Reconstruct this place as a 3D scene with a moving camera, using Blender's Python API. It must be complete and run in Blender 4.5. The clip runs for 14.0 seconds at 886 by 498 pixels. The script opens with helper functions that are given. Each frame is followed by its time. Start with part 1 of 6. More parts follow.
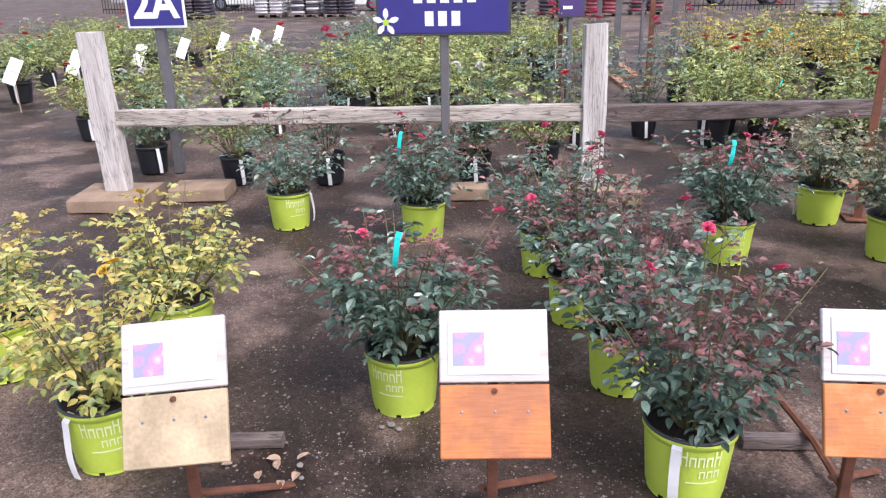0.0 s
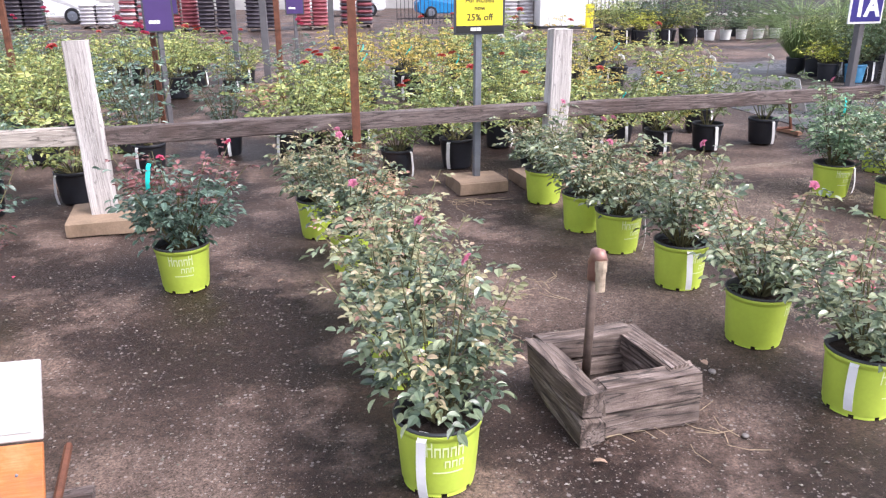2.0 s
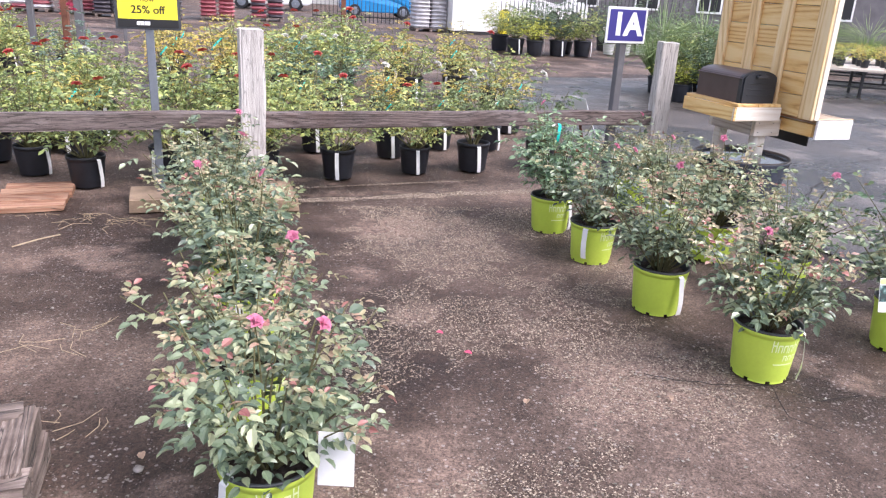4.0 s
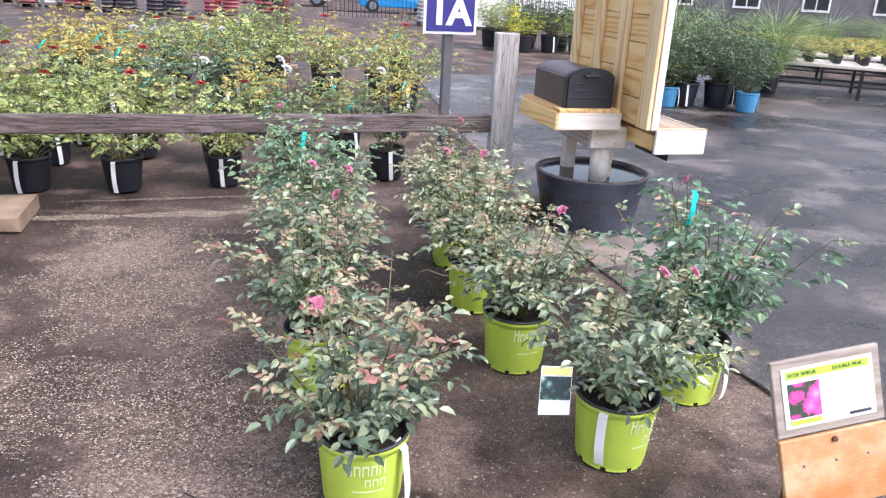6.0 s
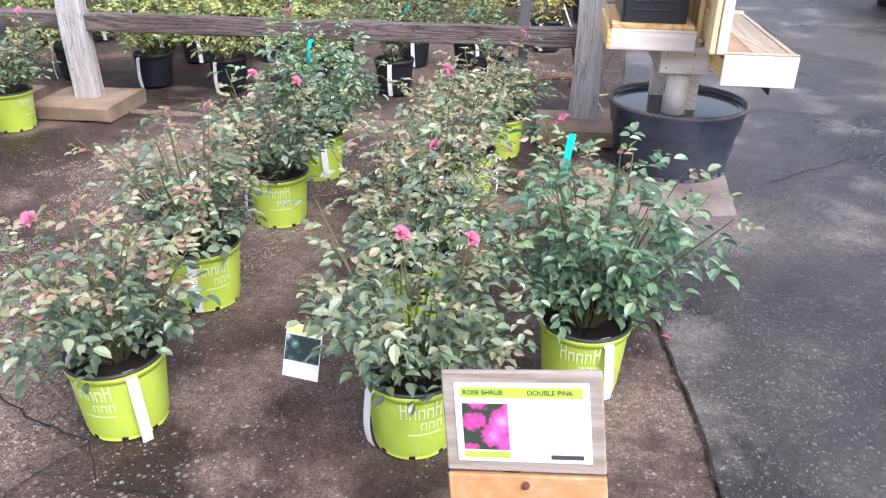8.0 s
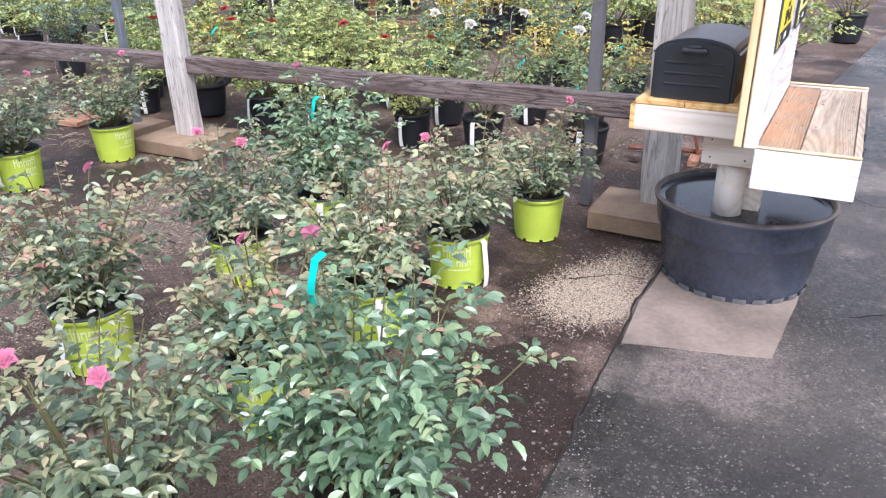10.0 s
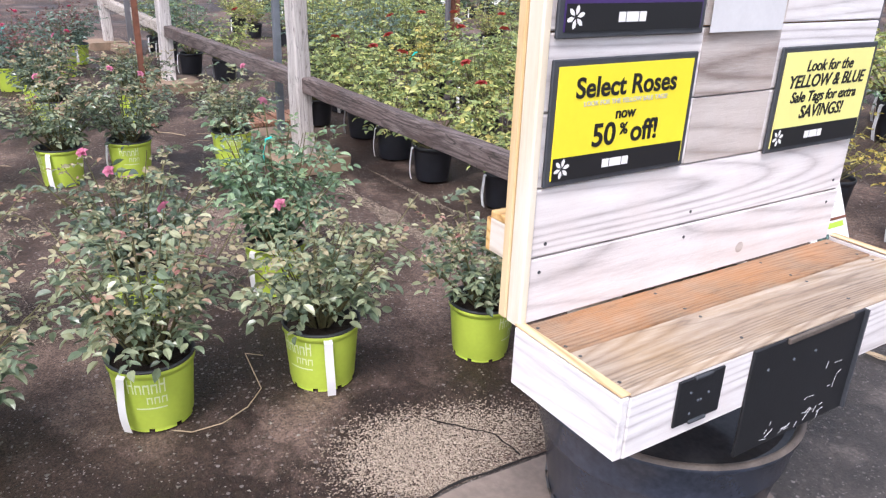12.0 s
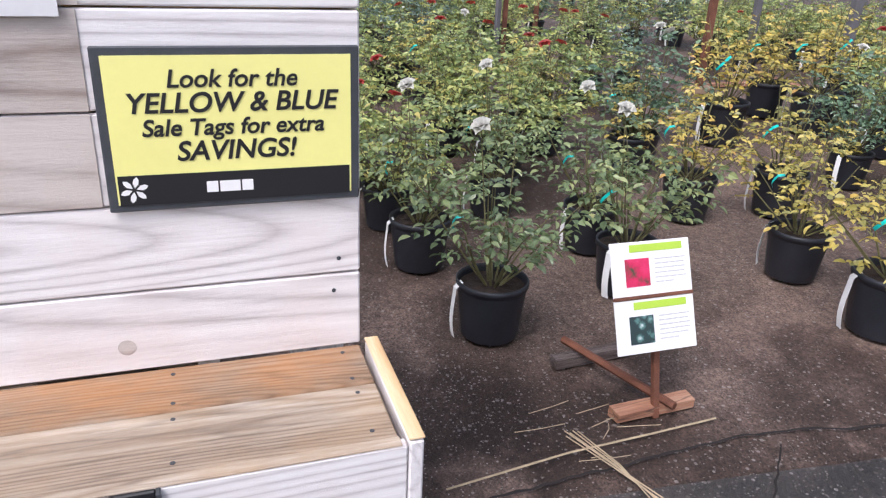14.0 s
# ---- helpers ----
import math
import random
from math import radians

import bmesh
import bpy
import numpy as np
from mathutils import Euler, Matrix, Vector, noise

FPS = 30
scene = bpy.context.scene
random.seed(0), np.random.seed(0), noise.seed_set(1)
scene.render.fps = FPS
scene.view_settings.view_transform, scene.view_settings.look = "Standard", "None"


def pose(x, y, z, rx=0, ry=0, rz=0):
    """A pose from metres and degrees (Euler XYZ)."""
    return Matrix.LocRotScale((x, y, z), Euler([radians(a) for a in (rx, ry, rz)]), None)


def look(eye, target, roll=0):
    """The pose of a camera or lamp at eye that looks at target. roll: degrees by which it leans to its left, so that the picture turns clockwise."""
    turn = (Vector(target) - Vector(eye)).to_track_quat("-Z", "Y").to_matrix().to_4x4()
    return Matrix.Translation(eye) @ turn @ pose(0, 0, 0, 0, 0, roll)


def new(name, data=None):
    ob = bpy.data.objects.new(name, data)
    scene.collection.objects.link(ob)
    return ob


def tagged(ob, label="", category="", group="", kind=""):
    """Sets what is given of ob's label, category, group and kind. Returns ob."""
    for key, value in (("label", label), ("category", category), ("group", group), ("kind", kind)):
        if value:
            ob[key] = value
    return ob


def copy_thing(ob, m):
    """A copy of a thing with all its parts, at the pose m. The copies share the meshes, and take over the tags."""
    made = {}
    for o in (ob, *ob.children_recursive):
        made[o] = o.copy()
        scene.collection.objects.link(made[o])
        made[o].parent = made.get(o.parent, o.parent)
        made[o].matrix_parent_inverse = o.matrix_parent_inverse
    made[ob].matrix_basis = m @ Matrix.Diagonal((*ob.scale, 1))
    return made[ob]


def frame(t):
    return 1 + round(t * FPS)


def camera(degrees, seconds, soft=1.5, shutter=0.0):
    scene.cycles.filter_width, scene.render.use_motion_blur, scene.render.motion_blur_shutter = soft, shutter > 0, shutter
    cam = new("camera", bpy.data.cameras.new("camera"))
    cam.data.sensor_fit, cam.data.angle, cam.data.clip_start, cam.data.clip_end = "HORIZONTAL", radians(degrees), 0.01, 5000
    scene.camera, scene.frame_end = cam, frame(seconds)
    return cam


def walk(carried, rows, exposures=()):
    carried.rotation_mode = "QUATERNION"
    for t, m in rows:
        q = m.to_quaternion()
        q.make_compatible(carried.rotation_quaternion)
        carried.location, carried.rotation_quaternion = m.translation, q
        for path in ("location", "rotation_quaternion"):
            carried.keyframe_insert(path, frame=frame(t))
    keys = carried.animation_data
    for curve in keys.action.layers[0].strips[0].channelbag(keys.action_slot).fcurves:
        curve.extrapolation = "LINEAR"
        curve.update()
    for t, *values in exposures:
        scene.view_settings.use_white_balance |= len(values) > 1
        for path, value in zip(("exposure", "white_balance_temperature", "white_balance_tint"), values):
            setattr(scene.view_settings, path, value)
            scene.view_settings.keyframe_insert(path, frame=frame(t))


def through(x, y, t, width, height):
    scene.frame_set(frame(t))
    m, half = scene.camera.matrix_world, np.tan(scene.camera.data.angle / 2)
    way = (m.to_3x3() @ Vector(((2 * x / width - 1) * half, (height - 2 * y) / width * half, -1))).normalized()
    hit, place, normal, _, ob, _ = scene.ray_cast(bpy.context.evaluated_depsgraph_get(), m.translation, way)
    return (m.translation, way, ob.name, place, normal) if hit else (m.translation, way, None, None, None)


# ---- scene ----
cam = camera(61.3, 14.0, 1.25)
PATH = [
    (0, (0.795, -1.173, 1.499), (0.376, 0.658, 0.811), -1.1),
    (0.5, (1.155, -1.096, 1.515), (0.906, 0.766, 0.83), -1.3),
    (1, (1.609, -1.056, 1.519), (1.544, 0.824, 0.84), -1.7),
    (1.5, (2.045, -0.932, 1.471), (2.135, 0.951, 0.803), -1.0),
    (2, (2.484, -0.834, 1.488), (2.646, 1.046, 0.822), -0.3),
    (2.5, (2.945, -0.769, 1.508), (3.112, 1.109, 0.84), 0.2),
    (3, (3.416, -0.623, 1.465), (3.607, 1.251, 0.792), 1.1),
    (3.5, (3.925, -0.497, 1.466), (4.169, 1.37, 0.794), 2.2),
    (4, (4.419, -0.355, 1.499), (4.699, 1.512, 0.839), 3.2),
    (4.2, (4.604, -0.254, 1.484), (4.888, 1.613, 0.825), 3.3),
    (6.3, (6.559, 0.488, 1.488), (6.607, 2.367, 0.805), 2.7),
    (6.5, (6.717, 0.543, 1.503), (6.685, 2.41, 0.788), 2.6),
    (7, (7.029, 0.709, 1.483), (6.799, 2.527, 0.681), 2.0),
    (7.5, (7.328, 0.867, 1.465), (6.927, 2.614, 0.577), 1.2),
    (8, (7.694, 0.949, 1.475), (7.113, 2.635, 0.568), 0.6),
    (8.5, (7.983, 1.113, 1.478), (7.238, 2.74, 0.586), -0.2),
    (9, (8.238, 1.421, 1.482), (7.35, 2.984, 0.605), -1.0),
    (9.2, (8.261, 1.498, 1.462), (7.343, 3.053, 0.603), -1.2),
    (11.3, (9.017, 3.157, 1.518), (7.412, 4.068, 0.747), 1.9),
    (11.5, (9.024, 3.329, 1.501), (7.384, 4.18, 0.735), 2.1),
    (12, (9.039, 3.847, 1.509), (7.321, 4.536, 0.751), 2.1),
    (12.5, (9.095, 4.274, 1.496), (7.332, 4.841, 0.741), 1.9),
    (13, (9.038, 4.71, 1.474), (7.245, 5.156, 0.708), 1.7),
    (13.5, (8.898, 5.165, 1.484), (7.086, 5.513, 0.711), 1.9),
    (14, (8.807, 5.626, 1.488), (6.987, 5.878, 0.698), 2.6),
]
walk(cam, [(t, look(eye, target, roll)) for t, eye, target, roll in PATH], [(0.0, 1.12, 6250, 18), (2.0, 1.42, 6300, 18), (4.0, 1.42, 6250, 18), (7.0, 1.36, 6000, 15), (9.2, 1.32, 6000, 15), (11.5, 1.15, 6200, 17), (12.6, 0.92, 6250, 16), (14.0, 0.78, 6200, 16)])

# ---- light ----
world = bpy.data.worlds.new("overcast_sky")
scene.world = world
world.use_nodes = True
wt = world.node_tree
sky = wt.nodes.new("ShaderNodeTexSky")
sky.sky_type, sky.sun_disc = "NISHITA", False
sky.sun_elevation, sky.sun_rotation = radians(54.5), radians(128)
sky.air_density, sky.dust_density = 1.0, 3.0
soft_sky = wt.nodes.new("ShaderNodeHueSaturation")
soft_sky.inputs["Saturation"].default_value = 0.5
wt.links.new(sky.outputs["Color"], soft_sky.inputs["Color"])
wt.links.new(soft_sky.outputs["Color"], wt.nodes["Background"].inputs["Color"])
wt.nodes["Background"].inputs["Strength"].default_value = 0.15
sun_data = bpy.data.lights.new("sun", "SUN")
sun_data.energy, sun_data.angle, sun_data.color = 1.15, radians(18), (1.0, 0.975, 0.94)
sun = new("sun", sun_data)
sun.matrix_world = look((7, -5.5, 12.5), (0, 0, 0))


# ---- materials ----
def node(tree, kind, **values):
    n = tree.nodes.new(kind)
    for key, value in values.items():
        n.inputs[key.replace("_", " ")].default_value = value
    return n


def ramp(tree, fac, stops):
    r = tree.nodes.new("ShaderNodeValToRGB")
    els = r.color_ramp.elements
    while len(els) < len(stops):
        els.new(0.5)
    for e, (p, c) in zip(els, stops):
        e.position, e.color = p, (*c, 1)
    tree.links.new(fac, r.inputs["Fac"])
    return r.outputs["Color"]


def mix(tree, fac, a, b, how="MIX"):
    m = tree.nodes.new("ShaderNodeMix")
    m.data_type, m.blend_type = "RGBA", how
    for sock, value in ((m.inputs["Factor"], fac), (m.inputs[6], a), (m.inputs[7], b)):
        if isinstance(value, (int, float)):
            sock.default_value = value
        elif isinstance(value, tuple):
            sock.default_value = (*value, 1)
        else:
            tree.links.new(value, sock)
    return m.outputs[2]


def maths(tree, op, a, b=0.5):
    m = tree.nodes.new("ShaderNodeMath")
    m.operation = op
    for sock, value in zip(m.inputs, (a, b)):
        if isinstance(value, (int, float)):
            sock.default_value = value
        else:
            tree.links.new(value, sock)
    return m.outputs[0]


def coords(tree, scale=(1, 1, 1), space="Object"):
    tc = tree.nodes.new("ShaderNodeTexCoord")
    mp = tree.nodes.new("ShaderNodeMapping")
    mp.inputs["Scale"].default_value = scale
    tree.links.new(tc.outputs[space], mp.inputs["Vector"])
    return mp.outputs["Vector"]


def noise_tex(tree, vec, scale, detail=4.0, rough=0.55):
    n = node(tree, "ShaderNodeTexNoise", Scale=scale, Detail=detail, Roughness=rough)
    tree.links.new(vec, n.inputs["Vector"])
    return n.outputs["Fac"]


def start(name, roughness=0.6, metallic=0.0):
    m = bpy.data.materials.new(name)
    m.use_nodes = True
    b = m.node_tree.nodes["Principled BSDF"]
    b.inputs["Roughness"].default_value, b.inputs["Metallic"].default_value = roughness, metallic
    return m, m.node_tree, b


def bump(tree, bsdf, height, strength=0.3, distance=0.01):
    bp = node(tree, "ShaderNodeBump", Strength=strength, Distance=distance)
    tree.links.new(height, bp.inputs["Height"])
    tree.links.new(bp.outputs["Normal"], bsdf.inputs["Normal"])


def plain(name, colour, roughness=0.55, metallic=0.0, vary=0.25, scale=9.0, relief=0.1):
    """A surface with soft stains and a fine grain about one colour."""
    m, t, b = start(name, roughness, metallic)
    v = coords(t)
    big, fine = noise_tex(t, v, scale), noise_tex(t, v, scale * 14, 2)
    dark = tuple(c * (1 - vary) for c in colour)
    light = tuple(min(1, c * (1 + vary * 0.6)) for c in colour)
    c1 = ramp(t, big, [(0.3, dark), (0.7, light)])
    c2 = mix(t, 0.25, c1, ramp(t, fine, [(0.3, dark), (0.7, light)]))
    t.links.new(c2, b.inputs["Base Color"])
    if relief:
        bump(t, b, fine, relief, 0.004)
    return m


def wood(name, stops, along="x", roughness=0.75, grain=1.0, depth=0.5, streak=None, crack=0.0, rings_at=0.12, count=110.0, broad=0.5):
    """Wood with rings drawn out along one axis, fine fibres, cracks and weathering."""
    m, t, b = start(name, roughness)
    s = {"x": (1.2, 14, 14), "y": (14, 1.2, 14), "z": (14, 14, 1.2)}[along]
    info = t.nodes.new("ShaderNodeObjectInfo")
    add = t.nodes.new("ShaderNodeVectorMath")
    add.operation = "MULTIPLY_ADD"
    t.links.new(info.outputs["Random"], add.inputs[0])
    add.inputs[1].default_value = (7, 11, 5)
    t.links.new(coords(t, s), add.inputs[2])
    v = add.outputs[0]
    warp = noise_tex(t, v, 0.45 * grain, 3, 0.5)
    contour = maths(t, "SINE", maths(t, "MULTIPLY", noise_tex(t, v, 0.3 * grain, 1.2, 0.3), count))
    rings = maths(t, "POWER", maths(t, "ADD", maths(t, "MULTIPLY", contour, 0.5), 0.5), 0.4)
    fibre = noise_tex(t, v, 6 * grain, 6, 0.75)
    f = maths(t, "ADD", maths(t, "MULTIPLY", rings, rings_at), maths(t, "ADD", maths(t, "MULTIPLY", warp, broad), maths(t, "MULTIPLY", fibre, 1.0 - broad)))
    f = maths(t, "ADD", maths(t, "MULTIPLY", maths(t, "SUBTRACT", f, 0.5 + rings_at * 0.55), 2.0), 0.5)
    col = ramp(t, f, stops)
    if streak:
        col = mix(t, ramp(t, noise_tex(t, coords(t), 3.5, 5, 0.6), [(0.42, (0, 0, 0)), (0.64, (0.85, 0.85, 0.85))]), col, mix(t, 0.5, col, streak))
    if crack:
        line = maths(t, "ABSOLUTE", maths(t, "SUBTRACT", noise_tex(t, v, 1.6 * grain, 2, 0.4), 0.5))
        col = mix(t, ramp(t, line, [(0.004, (crack, crack, crack)), (0.022, (0, 0, 0))]), col, (0.025, 0.02, 0.017))
    col = mix(t, maths(t, "MULTIPLY", info.outputs["Random"], 0.15), col, (0.12, 0.1, 0.09))
    t.links.new(col, b.inputs["Base Color"])
    bump(t, b, fibre, depth, 0.006)
    return m


def leaf_mat(name, stops, roughness=0.45, through=0.25, shift=0.35):
    """Leaves that differ one by one, with a little light coming through them."""
    m, t, b = start(name, roughness)
    geo, info = t.nodes.new("ShaderNodeNewGeometry"), t.nodes.new("ShaderNodeObjectInfo")
    f = maths(t, "ADD", maths(t, "MULTIPLY", geo.outputs["Random Per Island"], 1 - shift * 0.5),
              maths(t, "MULTIPLY", maths(t, "SUBTRACT", info.outputs["Random"], 0.5), shift))
    col = ramp(t, f, stops)
    col = mix(t, 0.25, col, ramp(t, noise_tex(t, coords(t), 60, 2), [(0.3, (0.02, 0.03, 0.012)), (0.8, (0.3, 0.32, 0.2))]))
    t.links.new(col, b.inputs["Base Color"])
    b.inputs["Specular IOR Level"].default_value = 0.85
    tr = t.nodes.new("ShaderNodeBsdfTranslucent")
    t.links.new(col, tr.inputs["Color"])
    ms = t.nodes.new("ShaderNodeMixShader")
    ms.inputs["Fac"].default_value = through
    t.links.new(b.outputs[0], ms.inputs[1])
    t.links.new(tr.outputs[0], ms.inputs[2])
    t.links.new(ms.outputs[0], t.nodes["Material Output"].inputs["Surface"])
    return m


def photo(name, stops, scale):
    """A printed flower photograph: round blooms on a dark ground."""
    m, t, b = start(name, 0.4)
    v = coords(t)
    cell = node(t, "ShaderNodeTexVoronoi", Scale=scale)
    t.links.new(v, cell.inputs["Vector"])
    f = maths(t, "ADD", cell.outputs["Distance"], maths(t, "MULTIPLY", noise_tex(t, v, scale * 4, 4), 0.5))
    t.links.new(ramp(t, f, stops), b.inputs["Base Color"])
    return m


def asphalt(name, dark, middle, light, worn, wet, few, gloss=0.3, dry_band=False):
    """Old asphalt: damp and dry areas, worn patches, grit and stone chips."""
    m, t, b = start(name, 0.8)
    v = coords(t)
    damp = noise_tex(t, v, 0.6, 7, 0.64)
    if dry_band:
        # a strip of the yard between two rows has dried out, with a ragged edge
        apart_xy = t.nodes.new("ShaderNodeSeparateXYZ")
        t.links.new(v, apart_xy.inputs[0])
        across = maths(t, "ADD", maths(t, "MULTIPLY", apart_xy.outputs[0], 0.1), maths(t, "MULTIPLY", maths(t, "SUBTRACT", noise_tex(t, v, 0.9, 4), 0.5), 0.12))
        across = maths(t, "ADD", across, maths(t, "MULTIPLY", apart_xy.outputs[1], 0.02))
        band = ramp(t, across, [(0.0, (0.45, 0.45, 0.45)), (0.44, (0.4, 0.4, 0.4)), (0.53, (0.68, 0.68, 0.68)), (0.66, (0.66, 0.66, 0.66)), (0.72, (0.5, 0.5, 0.5))])
        damp = maths(t, "ADD", damp, maths(t, "MULTIPLY", maths(t, "SUBTRACT", band, 0.5), 0.19))
    patch = noise_tex(t, v, 1.5, 5, 0.6)
    grain = noise_tex(t, v, 110, 5, 0.8)
    lumps = noise_tex(t, v, 30, 3, 0.6)
    base = ramp(t, damp, [(0.41, dark), (0.5, middle), (0.6, light)])
    base = mix(t, ramp(t, patch, [(0.52, (0, 0, 0)), (0.62, (0.75, 0.75, 0.75))]), base, worn)
    base = mix(t, 0.5, base, ramp(t, lumps, [(0.3, (0.2, 0.2, 0.2)), (0.7, (0.8, 0.8, 0.8))]), "OVERLAY")
    base = mix(t, 0.8, base, ramp(t, grain, [(0.36, (0.03, 0.03, 0.03)), (0.66, (0.97, 0.97, 0.97))]), "OVERLAY")
    where = maths(t, "ADD", maths(t, "MULTIPLY", noise_tex(t, v, 1.1, 4), 0.7), maths(t, "MULTIPLY", noise_tex(t, v, 9, 3), 0.45))
    height = maths(t, "ADD", grain, lumps)
    for scale, share in ((52.0, 0.4), (120.0, 0.42)):
        chip = node(t, "ShaderNodeTexVoronoi", Scale=scale)
        t.links.new(v, chip.inputs["Vector"])
        apart = t.nodes.new("ShaderNodeSeparateColor")
        t.links.new(chip.outputs["Color"], apart.inputs["Color"])
        pick = maths(t, "MULTIPLY", maths(t, "LESS_THAN", chip.outputs["Distance"], maths(t, "MULTIPLY", apart.outputs[1], share)),
                     maths(t, "GREATER_THAN", maths(t, "ADD", where, maths(t, "MULTIPLY", apart.outputs[0], 0.5)), few))
        base = mix(t, maths(t, "MULTIPLY", pick, 0.6 if scale > 100 else 0.42), base, ramp(t, apart.outputs[2], [(0.1, (0.17, 0.145, 0.13)), (0.9, (0.5, 0.46, 0.44))]))
        height = maths(t, "ADD", height, maths(t, "MULTIPLY", pick, 0.5))
    t.links.new(base, b.inputs["Base Color"])
    t.links.new(ramp(t, damp, [(0.4, (wet, wet, wet)), (0.6, (wet + 0.35, wet + 0.35, wet + 0.35))]), b.inputs["Roughness"])
    b.inputs["Specular IOR Level"].default_value = gloss
    bump(t, b, height, 0.75, 0.007)
    return m


M_ASPHALT = asphalt("worn_asphalt", (0.027, 0.0155, 0.012), (0.066, 0.043, 0.034), (0.148, 0.105, 0.086), (0.205, 0.142, 0.116), 0.5, 0.92, 0.3, True)
M_SLAB = asphalt("damp_smooth_asphalt", (0.019, 0.015, 0.0135), (0.034, 0.0275, 0.025), (0.078, 0.064, 0.058), (0.17, 0.14, 0.125), 0.22, 0.86, 0.6)
M_PATCH = plain("bare_concrete", (0.25, 0.2, 0.17), 0.5, 0, 0.55, 3.0, 0.4)
M_GREY_WOOD = wood("weathered_grey_wood", [(0.1, (0.2, 0.175, 0.16)), (0.4, (0.46, 0.42, 0.4)), (0.75, (0.7, 0.665, 0.645))], "z", 0.85, 1.6, 0.9, (0.5, 0.46, 0.44), 0.45)
M_RAIL_PALE = wood("weathered_pale_rail", [(0.1, (0.14, 0.12, 0.1)), (0.4, (0.38, 0.33, 0.29)), (0.75, (0.58, 0.52, 0.46))], "x", 0.85, 1.6, 0.9, None, 0.7, 0.12, 90.0, 0.35)
M_RAIL_WOOD = wood("weathered_rail_wood", [(0.1, (0.022, 0.017, 0.016)), (0.4, (0.075, 0.055, 0.052)), (0.85, (0.26, 0.21, 0.2))], "x", 0.85, 1.6, 1.0, (0.1, 0.06, 0.05), 0.9, 0.15, 90.0, 0.35)
M_TIMBER = wood("old_timber", [(0.12, (0.018, 0.012, 0.01)), (0.42, (0.065, 0.043, 0.034)), (0.66, (0.17, 0.125, 0.105)), (0.9, (0.42, 0.35, 0.31))], "x", 0.9, 1.2, 1.0, (0.34, 0.27, 0.24), 0.9, 0.2, 90.0, 0.4)
WASH = [(0.0, (0.4, 0.375, 0.375)), (0.25, (0.58, 0.55, 0.555)), (0.5, (0.76, 0.73, 0.735)), (0.78, (0.87, 0.85, 0.85))]
M_WHITEWASH = wood("whitewashed_pine", WASH, "x", 0.65, 0.75, 0.3, (0.72, 0.63, 0.6), 0.0, 0.24, 150.0, 0.5)
M_WASH_END = wood("whitewashed_pine_end", WASH, "y", 0.65, 0.9, 0.3, (0.72, 0.63, 0.6), 0.0, 0.15, 150.0, 0.5)
M_PINE_Y = wood("raw_pine_crosswise", [(0.05, (0.42, 0.23, 0.1)), (0.45, (0.66, 0.45, 0.24)), (0.8, (0.78, 0.6, 0.38))], "y", 0.6, 0.8, 0.2, None, 0.0, 0.25, 260.0)
M_PALE_PINE_Y = wood("pale_pine_crosswise", [(0.05, (0.55, 0.44, 0.34)), (0.45, (0.73, 0.64, 0.55)), (0.8, (0.82, 0.76, 0.7))], "y", 0.65, 0.8, 0.25, None, 0.0, 0.25)
# Greyed bare boards; its darker tone also stands for shade on the bearers.
M_GREYED_SHADED = wood("greyed_and_shaded_pine", [(0.1, (0.24, 0.195, 0.175)), (0.45, (0.43, 0.38, 0.355)), (0.8, (0.62, 0.57, 0.54))], "x", 0.75, 0.75, 0.35, (0.5, 0.4, 0.34), 0.0, 0.25, 140.0, 0.5)
M_SEAT = wood("amber_stained_pine", [(0.0, (0.065, 0.04, 0.025)), (0.35, (0.18, 0.118, 0.07)), (0.65, (0.32, 0.23, 0.155)), (0.95, (0.5, 0.41, 0.32))], "x", 0.5, 1.0, 0.5, (0.6, 0.21, 0.02), 0.25, 0.17, 420.0, 0.5)
M_SEAT_PALE = wood("bleached_seat_pine", [(0.0, (0.12, 0.082, 0.056)), (0.35, (0.28, 0.205, 0.148)), (0.65, (0.42, 0.34, 0.265)), (0.95, (0.61, 0.53, 0.45))], "x", 0.55, 1.0, 0.5, (0.45, 0.27, 0.1), 0.25, 0.17, 400.0, 0.5)
M_PINE = wood("raw_pine", [(0.05, (0.42, 0.19, 0.05)), (0.45, (0.72, 0.43, 0.15)), (0.8, (0.82, 0.58, 0.27))], "x", 0.6, 0.8, 0.2, None, 0.0, 0.25)
M_PINE_Z = wood("raw_pine_upright", [(0.05, (0.45, 0.25, 0.09)), (0.45, (0.74, 0.5, 0.24)), (0.8, (0.83, 0.64, 0.38))], "z", 0.6, 0.8, 0.2, None, 0.0, 0.25)
M_PALE_PINE = wood("pale_pine", [(0.05, (0.55, 0.44, 0.34)), (0.45, (0.73, 0.64, 0.55)), (0.8, (0.82, 0.76, 0.7))], "x", 0.65, 0.8, 0.25, None, 0.0, 0.2)
M_PALE_EDGE = wood("pale_pine_upright", [(0.05, (0.55, 0.44, 0.3)), (0.45, (0.74, 0.65, 0.5)), (0.8, (0.82, 0.76, 0.66))], "z", 0.65, 0.5, 0.25)
